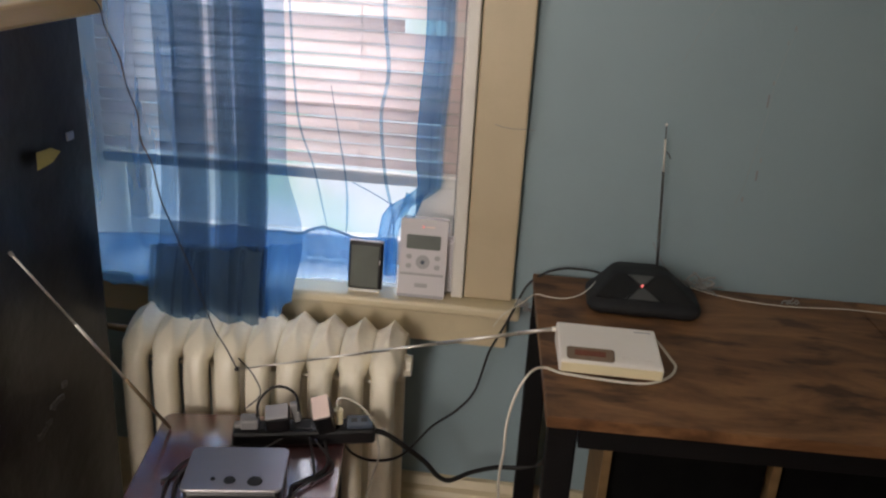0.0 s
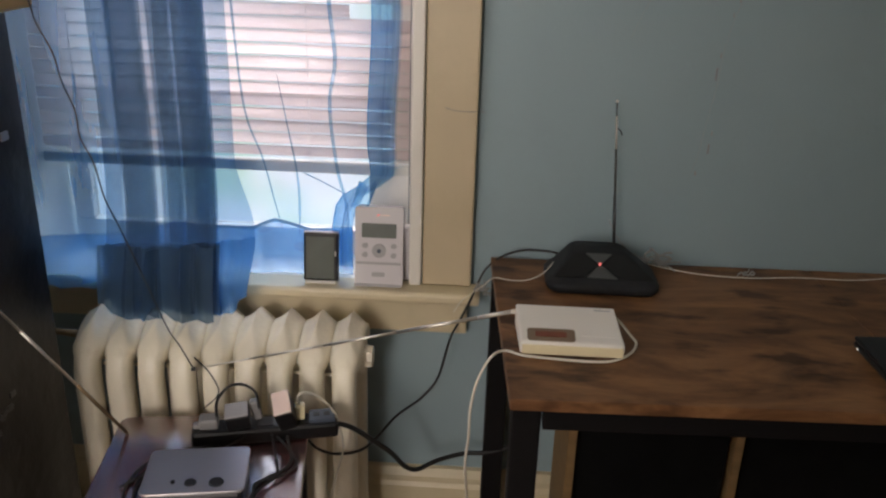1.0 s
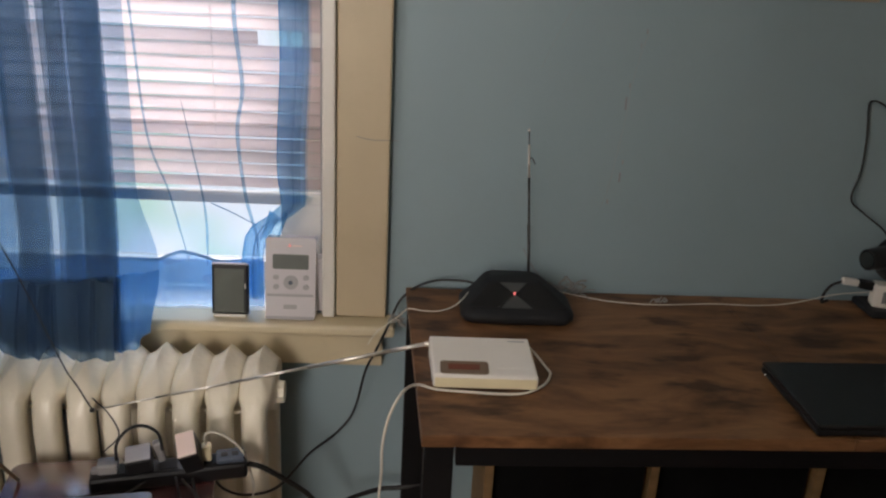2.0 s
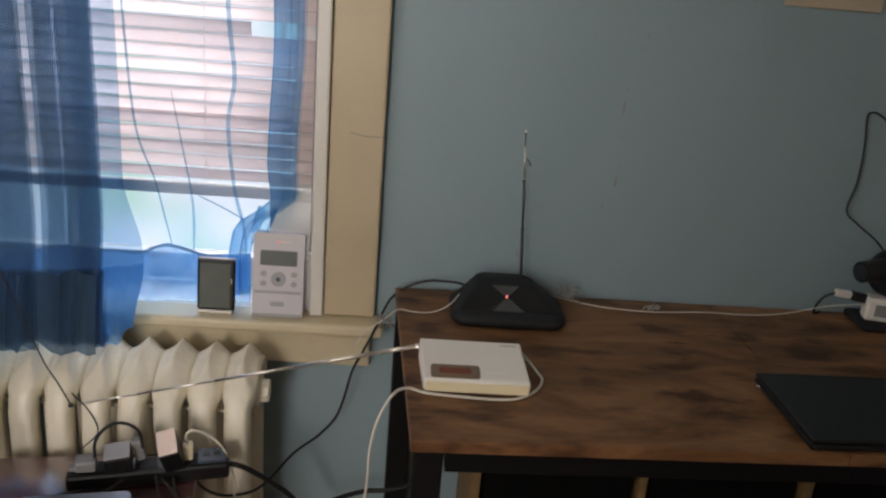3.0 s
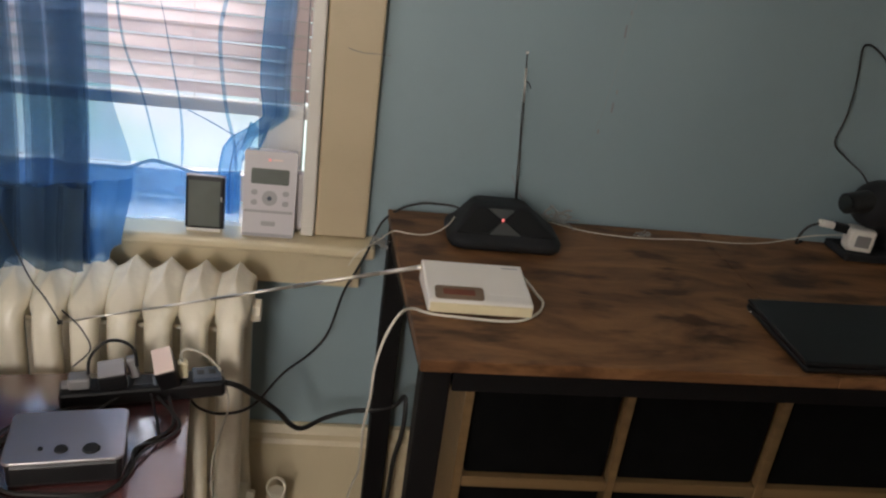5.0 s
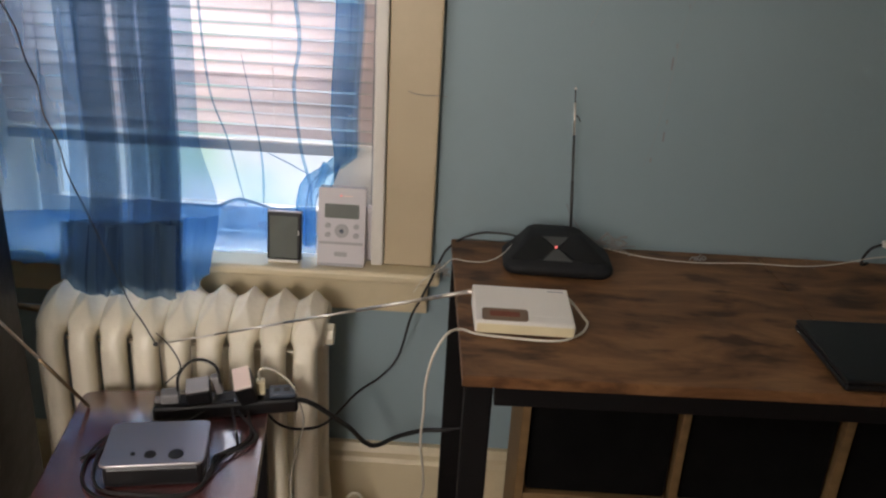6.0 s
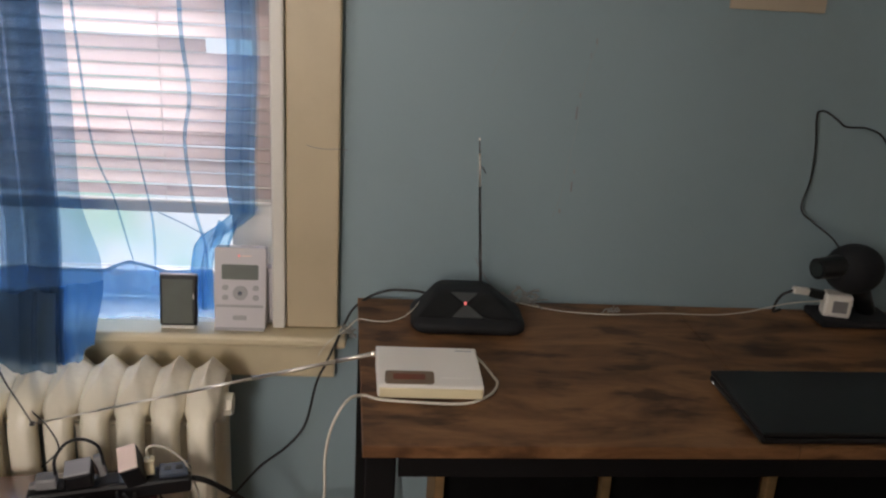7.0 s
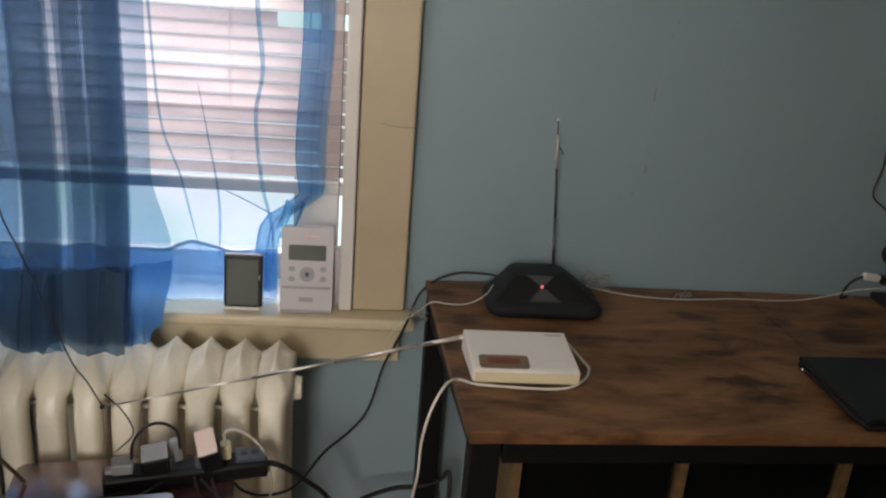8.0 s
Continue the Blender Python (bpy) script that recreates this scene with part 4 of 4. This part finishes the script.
# cube shelf under the desk with black bins
cube = thing("cube_shelf", (0.70, 1.57, 0.0), "pale wood cube shelf holding black fabric bins under the desk", "shelf")
SY0, SY1 = 1.440, 1.660
part("side_panel", box((0.245, SY0, 0.0), (0.262, SY1, 0.640), 0.002), PINE, cube)
part("side_panel", box((1.182, SY0, 0.0), (1.222, SY1, 0.640), 0.002), PINE, cube)
part("top_panel", box((0.245, SY0, 0.641), (1.222, SY1, 0.676), 0.002), PINE, cube)
part("bottom_panel", box((0.263, SY0, 0.001), (1.181, SY1, 0.036), 0.002), PINE, cube)
cols = [(0.262, 0.555), (0.571, 0.867), (0.885, 1.182)]
for x0, x1 in ((0.555, 0.571), (0.867, 0.885)):
    part("divider", box((x0, SY0 + 0.001, 0.037), (x1, SY1, 0.640), 0.002), PINE, cube)
for x0, x1 in cols:
    part("shelf", box((x0 + 0.001, SY0 + 0.002, 0.306), (x1 - 0.001, SY1, 0.331), 0.002), PINE, cube)
part("back_panel", box((0.245, SY1 + 0.001, 0.0), (1.222, SY1 + 0.005, 0.676)), PINE, cube)
for x0, x1 in cols:
    for z0, z1 in ((0.0365, 0.303), (0.3315, 0.632)):
        bn = thing("storage_bin", ((x0 + x1) / 2, 1.56, z0), "black fabric storage bin in a cube of the shelf", "storage bin", group="bins in the cube shelf")
        part("shell", box((x0 + 0.006, SY0 + 0.014, z0), (x1 - 0.006, SY1 - 0.01, z1 - 0.004), 0.006), BIN, bn)
        part("handle", rod(((x0 + x1) / 2 - 0.03, SY0 + 0.012, z1 - 0.09), ((x0 + x1) / 2 + 0.03, SY0 + 0.012, z1 - 0.09), 0.004), BIN, bn)

# ---------------------------------------------------------------- things on the desk
# white portable radio lying on its back
rd = thing("portable_radio", (0.215, 1.36, D), "white portable radio lying flat with amber dial window", "radio")
RF, RB, RX0, RX1 = 1.302, 1.418, 0.130, 0.298
rb = bmesh.new()
prof = [(RF + 0.008, D + 0.002), (RF + 0.004, D + 0.008), (RF + 0.003, D + 0.0225), (RF + 0.006, D + 0.0262), (RB - 0.006, D + 0.042), (RB, D + 0.038), (RB, D + 0.002)]
ends = []
for x in (RX0, RX1):
    ends.append([rb.verts.new((x + (0.006 if y < RF + 0.02 else 0), y, z)) for y, z in prof])
for k in range(len(prof)):
    rb.faces.new((ends[0][k], ends[0][(k + 1) % len(prof)], ends[1][(k + 1) % len(prof)], ends[1][k]))
rb.faces.new(ends[0])
rb.faces.new(ends[1])
bmesh.ops.bevel(rb, geom=rb.edges[:], offset=0.003, segments=2, profile=0.5, affect="EDGES")
rbody = part("case", rb, WHITE_P, rd, "white plastic case")
# warm light on the white case's front edge, painted as a cream band
part("warm_lit_band", box((RX0 + 0.009, RF + 0.0006, D + 0.005), (RX1 + 0.004, RF + 0.0036, D + 0.0215), 0.001), IVORY_P, rd, "front edge with warm light painted on in cream")


def on_radio(x0, y0, x1, y1, lift, thick, r=0.002):
    """A flat piece on the sloping top of the radio."""
    slope = 0.016 / (RB - RF - 0.014)
    bm = prism(rounded(x0, y0, x1, y1, r, 5), 0, thick)
    for v in bm.verts:
        v.co.z += D + 0.026 + (v.co.y - RF - 0.008) * slope + lift
    return bm


dw = part("dial_window", on_radio(0.147, 1.3095, 0.225, 1.342, -0.0005, 0.0022, 0.006), TAUPE, rd, "brown-grey dial window")
part("dial_strip", on_radio(0.160, 1.3195, 0.211, 1.333, 0.0018, 0.001), RUST, dw, "reddish tuning strip")
for k in range(4):
    part("key", on_radio(0.236 + 0.0145 * k, 1.327, 0.2475 + 0.0145 * k, 1.333, -0.0005, 0.0016, 0.001), WHITE_P, rd)
part("print_bar", on_radio(0.240, 1.341, 0.285, 1.3435, -0.0003, 0.0006, 0.0008), KEY_GREY, rd)
part("print_bar", on_radio(0.262, 1.401, 0.290, 1.4035, -0.0003, 0.0006, 0.0008), KEY_GREY, rd)
a, b = Vector((0.124, 1.407, 0.789)), Vector((-0.470, 1.470, 0.604))
am = part("aerial_mount", rod((0.130, 1.406, 0.790), a, 0.0045), CHROME, rd)
for f0, f1, r in ((0, 0.10, 0.0036), (0.10, 0.34, 0.0033), (0.34, 0.57, 0.0027), (0.57, 0.80, 0.0021), (0.80, 1.0, 0.0016)):
    part("aerial_tube", rod(a.lerp(b, f0), a.lerp(b, f1), r), CHROME, rd, smooth=True)
part("aerial_tip", rod(b, b.lerp(a, -0.008), 0.0035), DARK_METAL, rd)
part("clip", box((b.x - 0.004, b.y - 0.0025, b.z - 0.003), (b.x + 0.003, b.y + 0.0025, b.z + 0.004), 0.001), DARK_METAL, rd, "dark crocodile clip")
cable("radio_cord", [(0.299, 1.404, 0.790), (0.312, 1.402, 0.778), (0.327, 1.382, 0.766), (0.332, 1.360, 0.7645), (0.318, 1.325, 0.764), (0.286, 1.296, 0.764), (0.250, 1.290, 0.7635), (0.190, 1.2925, 0.764), (0.140, 1.297, 0.765), (0.112, 1.300, 0.770), (0.090, 1.268, 0.776), (0.070, 1.248, 0.745), (0.060, 1.250, 0.690), (0.059, 1.262, 0.628), (0.055, 1.300, 0.540), (0.062, 1.420, 0.359), (0.055, 1.52, 0.225), (0.045, 1.62, 0.06), (0.012, 1.655, 0.005), (-0.03, 1.600, 0.004)], 0.0023, WHITE_C, "white power cord wrapped round the radio and hanging to the floor")

# table-top TV aerial with a black two-lobed base
tv = thing("indoor_aerial", (0.297, 1.61, D), "black table-top television aerial with two rounded lobes", "aerial")


def loft(levels):
    """A closed body through rounded outlines, each at its height."""
    bm = bmesh.new()
    rings = [[bm.verts.new((x, y, z)) for x, y in rounded(x0, y0, x1, y1, r, 6)] for x0, y0, x1, y1, r, z in levels]
    n = len(rings[0])
    for p, q_ in zip(rings, rings[1:]):
        for k in range(n):
            bm.faces.new((p[k], p[(k + 1) % n], q_[(k + 1) % n], q_[k]))
    bm.faces.new(rings[0])
    bm.faces.new(rings[-1])
    return bm


part("base", loft(((0.196, 1.556, 0.404, 1.680, 0.030, D + 0.001), (0.192, 1.551, 0.408, 1.684, 0.032, D + 0.007), (0.192, 1.551, 0.408, 1.684, 0.032, D + 0.016),
                   (0.197, 1.557, 0.403, 1.682, 0.030, D + 0.0225), (0.206, 1.566, 0.394, 1.680, 0.026, D + 0.027), (0.226, 1.597, 0.366, 1.678, 0.022, D + 0.048),
                   (0.238, 1.618, 0.348, 1.676, 0.018, D + 0.061), (0.246, 1.628, 0.340, 1.674, 0.014, D + 0.064))), SOFT_BLACK, tv, smooth=True)


def on_slope(points, lift):
    """A thin plate lying on the sloping front: x, and the share of the way up it."""
    bm = prism([(x, 0.060 * t) for x, t in points], -0.001, 0.001)
    bmesh.ops.transform(bm, matrix=Matrix.Translation((0, 1.566, D + 0.027 + lift)) @ Matrix.Rotation(math.atan2(0.034, 0.052), 4, "X"), verts=bm.verts)
    return bm


part("lobe_plate", on_slope([(0.206, 0.06), (0.262, 0.06), (0.290, 0.52), (0.262, 0.98), (0.246, 0.98)], 0.0005), BLACK, tv)
part("lobe_plate", on_slope([(0.394, 0.06), (0.334, 0.06), (0.300, 0.52), (0.324, 0.98), (0.342, 0.98)], 0.0005), BLACK, tv)
part("badge", on_slope([(0.268, 0.04), (0.326, 0.04), (0.300, 0.50), (0.291, 0.50)], 0.0012), BADGE, tv, "grey triangular plate")
part("top_plate", on_slope([(0.295, 0.56), (0.318, 1.0), (0.268, 1.0)], 0.0012), BADGE, tv)
part("indicator", rod((0.2940, 1.596, D + 0.045), (0.2940, 1.592, D + 0.0505), 0.0022), RED_LED, tv, "small red power light")
base_pt, tip_pt = Vector((0.330, 1.668, D + 0.045)), Vector((0.311, 1.703, 1.103))
for f0, f1, r, m_ in ((0, 0.38, 0.0030, DARK_METAL), (0.38, 0.69, 0.0025, DARK_METAL), (0.69, 0.90, 0.0021, CHROME), (0.90, 0.985, 0.0012, DARK_METAL)):
    part("mast", rod(base_pt.lerp(tip_pt, f0), base_pt.lerp(tip_pt, f1), r), m_, tv, smooth=True)
part("mast_tip", rod(base_pt.lerp(tip_pt, 0.985), tip_pt, 0.0022), CHROME, tv)
part("twist_tie", tube([(0.316, 1.694, 1.050), (0.321, 1.692, 1.047), (0.326, 1.690, 1.038)], 0.0012, n=6), RUBBER, tv)

# wires on the desk
cable("signal_cable", [(0.250, 1.665, 0.786), (0.215, 1.690, 0.790), (0.180, 1.704, 0.787), (0.150, 1.710, 0.783), (0.112, 1.712, 0.768), (0.080, 1.702, 0.745), (0.065, 1.690, 0.720), (0.052, 1.660, 0.697), (0.030, 1.655, 0.646), (0.010, 1.660, 0.597), (-0.014, 1.680, 0.491), (-0.049, 1.660, 0.449), (-0.097, 1.600, 0.438), (-0.147, 1.515, 0.418), (-0.195, 1.464, 0.434), (-0.235, 1.450, 0.455), (-0.255, 1.425, 0.505), (-0.272, 1.412, 0.530)], 0.0026, RUBBER, "thin black cable from the aerial down to the power strip")
cable("extension_cord", [(-0.192, 1.430, 0.527), (-0.170, 1.438, 0.517), (-0.148, 1.460, 0.488), (-0.100, 1.520, 0.406), (-0.074, 1.560, 0.345), (-0.050, 1.600, 0.308), (-0.007, 1.640, 0.306), (0.048, 1.664, 0.310), (0.090, 1.668, 0.312), (0.140, 1.672, 0.325), (0.158, 1.655, 0.36), (0.162, 1.640, 0.33), (0.159, 1.640, 0.27), (0.149, 1.648, 0.19), (0.146, 1.652, 0.09), (0.135, 1.650, 0.012), (0.06, 1.62, 0.006), (-0.02, 1.58, 0.006)], 0.0052, RUBBER, "thick black extension cord sagging from the power strip", steps=10)
cable("speaker_wire", [(0.210, 1.640, 0.790), (0.194, 1.610, 0.783), (0.176, 1.615, 0.766), (0.150, 1.600, 0.764), (0.120, 1.600, 0.764), (0.093, 1.606, 0.764), (0.072, 1.640, 0.730), (0.048, 1.650, 0.706), (0.030, 1.648, 0.690), (0.015, 1.640, 0.668)], 0.0011, WHITE_C, "thin white wire running off the desk edge", "wire")
cable("speaker_wire", [(0.380, 1.700, 0.770), (0.402, 1.708, 0.768), (0.430, 1.702, 0.765), (0.452, 1.694, 0.764), (0.506, 1.677, 0.763), (0.597, 1.669, 0.763), (0.708, 1.683, 0.763), (0.805, 1.683, 0.763), (0.880, 1.690, 0.768), (0.960, 1.680, 0.794), (1.030, 1.672, 0.806)], 0.0011, WHITE_C, "thin white wire along the back of the desk", "wire")
cable("aerial_lead", [(0.318, 1.690, 0.865), (0.328, 1.691, 0.845), (0.350, 1.691, 0.813), (0.376, 1.692, 0.793), (0.410, 1.694, 0.780)], 0.0010, GREY_P, "hair-thin grey lead curling beside the aerial", "wire")


def frizz(name, at, size, count, seed, label):
    r = random.Random(seed)
    t = thing(name, at, label, "tape")
    for _ in range(count):
        a = Vector(at) + Vector((r.uniform(-1, 1) * size[0], r.uniform(-1, 1) * size[1], r.uniform(-0.3, 0.5) * size[2]))
        b = a + Vector((r.uniform(-1, 1) * size[0], r.uniform(-0.5, 0.5) * size[1], r.uniform(0.0, 1) * size[2]))
        c = b + Vector((r.uniform(-1, 1) * size[0] * 0.6, r.uniform(-0.5, 0.5) * size[1], r.uniform(-0.8, 0.8) * size[2]))
        part("shred", tube([a, b, c], r.uniform(0.0008, 0.0026), n=4, steps=4), TAPE, t, smooth=True)
    return t


frizz("crumpled_tape", (0.420, 1.698, 0.772), (0.030, 0.008, 0.022), 26, 2, "crumpled clear tape round a wire joint on the desk")
frizz("crumpled_tape", (0.070, 1.650, 0.712), (0.016, 0.008, 0.014), 18, 6, "crumpled clear tape round a wire joint by the sill")
frizz("crumpled_tape", (0.597, 1.672, 0.768), (0.010, 0.005, 0.012), 8, 7, "small scrap of clear tape on a wire")

# dark flat laptop
lt = thing("laptop", (0.87, 1.30, D), "closed black laptop lying on the desk", "laptop")
tw = Matrix.Rotation(radians(2.0), 4, "Z")
part("base", box((0.704, 1.196, D + 0.002), (1.040, 1.402, D + 0.014), 0.005, tw), BLACK, lt)
part("lid", box((0.704, 1.196, D + 0.0145), (1.040, 1.402, D + 0.022), 0.004, tw), BLACK, lt, "scuffed matt black lid")
part("status_light", box((0.6995, 1.374, D + 0.0065), (0.7008, 1.3752, D + 0.0077), 0.0002), WHITE_LED, lt, "tiny white status light")
for yy in (1.215, 1.385):
    part("foot", box((0.72, yy - 0.006, D + 0.0003), (0.74, yy + 0.006, D + 0.0018), 0.0004), RUBBER, lt)

# small black camera with its cable, white plug cube
cm = thing("security_camera", (1.075, 1.68, D), "round black camera with a stubby lens on a base", "camera")
ball = bmesh.new()
bmesh.ops.create_uvsphere(ball, u_segments=28, v_segments=18, radius=0.052, matrix=Matrix.Translation((1.085, 1.680, 0.874)) @ Matrix.Diagonal((1.15, 0.9, 1.0, 1)))
part("head", ball, SOFT_BLACK, cm, smooth=True)
ln = part("lens_barrel", rod((1.050, 1.668, 0.884), (0.992, 1.650, 0.882), 0.024, 0.021, n=24), BLACK, cm)
part("lens", rod((0.9925, 1.650, 0.882), (0.990, 1.649, 0.882), 0.016, n=24), SCREEN, ln)
part("neck", rod((1.138, 1.692, D + 0.0172), (1.098, 1.690, 0.850), 0.018, 0.024, n=16), BLACK, cm, smooth=True)
part("foot", box((1.020, 1.635, D + 0.001), (1.180, 1.725, D + 0.017), 0.005), SOFT_BLACK, cm, "flat black base plate")
cable("camera_cable", [(1.060, 1.695, 0.905), (1.040, 1.705, 0.930), (1.006, 1.725, 0.955), (0.979, 1.734, 0.982), (0.988, 1.737, 1.040), (0.985, 1.738, 1.110), (0.976, 1.738, 1.168), (0.983, 1.738, 1.179), (0.998, 1.738, 1.176), (1.021, 1.738, 1.162), (1.041, 1.738, 1.150), (1.087, 1.738, 1.148), (1.130, 1.738, 1.120), (1.20, 1.738, 1.00), (1.24, 1.735, 0.78)], 0.0019, RUBBER, "black camera cable looped up over the wall")
pc = thing("plug_cube", (1.060, 1.669, D + 0.017), "small white cube power adapter with a square socket", "plug")
pm = Matrix.Rotation(radians(-14), 4, "Z")
part("body", box((1.030, 1.650, D + 0.0172), (1.084, 1.688, D + 0.066), 0.006, pm), WHITE_P, pc)
part("socket", box((1.042, 1.648, D + 0.029), (1.070, 1.653, D + 0.054), 0.001, pm), GREY_P, pc)
uc = thing("usb_plug", (0.985, 1.66, 0.80), "white and black cable plug behind the adapter cube", "plug")
part("shell", box((0.966, 1.672, 0.817), (1.000, 1.686, 0.831), 0.003, Matrix.Rotation(radians(6), 4, "Y")), WHITE_P, uc)
part("grip", box((1.001, 1.670, 0.808), (1.046, 1.688, 0.826), 0.004, Matrix.Rotation(radians(10), 4, "Y")), BLACK, uc)
cable("usb_cable", [(0.968, 1.679, 0.824), (0.952, 1.686, 0.812), (0.945, 1.695, 0.790), (0.952, 1.712, 0.764), (0.970, 1.722, 0.7635)], 0.0028, RUBBER, "short black plug cable on the desk")

# ---------------------------------------------------------------- wires in the air, marks on the wall
cable("aerial_wire", [(-0.700, 1.400, 1.304), (-0.655, 1.400, 1.290), (-0.644, 1.400, 1.250), (-0.634, 1.420, 1.200), (-0.633, 1.435, 1.150), (-0.625, 1.450, 1.100), (-0.628, 1.462, 1.050), (-0.616, 1.475, 1.000), (-0.612, 1.490, 0.933), (-0.592, 1.505, 0.855), (-0.564, 1.515, 0.756), (-0.534, 1.520, 0.661), (-0.497, 1.478, 0.648), (-0.472, 1.469, 0.608)], 0.0014, RUBBER, "thin black aerial wire hanging from the cabinet to the radio aerial", "wire")
solo("wall_card", box((0.767, WY - 0.006, 1.362), (0.952, WY - 0.001, 1.62), 0.002), CARD, "tan card fixed to the blue-grey wall", "card")
cable("casing_thread", [(-0.016, 1.712, 1.073), (0.000, 1.711, 1.069), (0.020, 1.711, 1.067), (0.044, 1.711, 1.068), (0.062, 1.712, 1.067)], 0.0007, GREY_P, "hair-thin dark thread stuck across the window casing", "thread")
for x, z0, z1 in ((0.500, 1.140, 1.165), (0.505, 0.995, 1.015)):
    solo("wall_scratch", box((x - 0.0015, WY - 0.0012, z0), (x + 0.0015, WY - 0.0002, z1)), GREY_P, "short dark scratch on the painted wall", "mark")
# three tape scraps, then from x 0.523 on pale flecks painted as glints
for x, z, w in ((0.247, 1.374, 0.006), (0.272, 1.366, 0.004), (0.355, 1.372, 0.005), (0.523, 1.285, 0.003), (0.515, 1.258, 0.002), (0.502, 1.183, 0.003), (0.506, 1.032, 0.003), (0.484, 0.950, 0.004)):
    solo("scrap_and_glint", box((x, WY - 0.0022, z), (x + w, WY - 0.0004, z + 0.009), 0.0005), TAPE, "small pale fleck on the wall, one of the tape scraps and painted glints", "tape")

THREAD = sheer("clear_filament", 0.5, (0.75, 0.78, 0.76), (1, 1, 1))
for pts in ([(0.523, 1.722, 1.288), (0.514, 1.728, 1.25), (0.505, 1.733, 1.19), (0.503, 1.735, 1.14), (0.497, 1.735, 1.09), (0.489, 1.733, 1.03), (0.482, 1.730, 0.985), (0.470, 1.728, 0.945)],
            [(0.420, 1.728, 1.385), (0.398, 1.734, 1.35), (0.372, 1.736, 1.31), (0.350, 1.737, 1.265), (0.330, 1.737, 1.215)]):
    cable("filament", pts, 0.0004, THREAD, "hair-thin clear filament hanging down the wall", "thread")

# crumpled silver strip hanging on the dark cabinet
foil = thing("foil_strip", (-0.700, 1.22, 0.62), "crumpled silver strip hanging on the black sheeting", "strip")
rng = random.Random(9)
for k in range(7):
    y, z = 1.17 + 0.014 * k, 0.605 + 0.008 * k + rng.uniform(-0.008, 0.008)
    part("facet", box((-0.7035, y, z), (-0.7005, y + 0.016, z + 0.010), 0.001, Matrix.Rotation(radians(rng.uniform(-40, 40)), 4, "X")), DARK_METAL, foil)
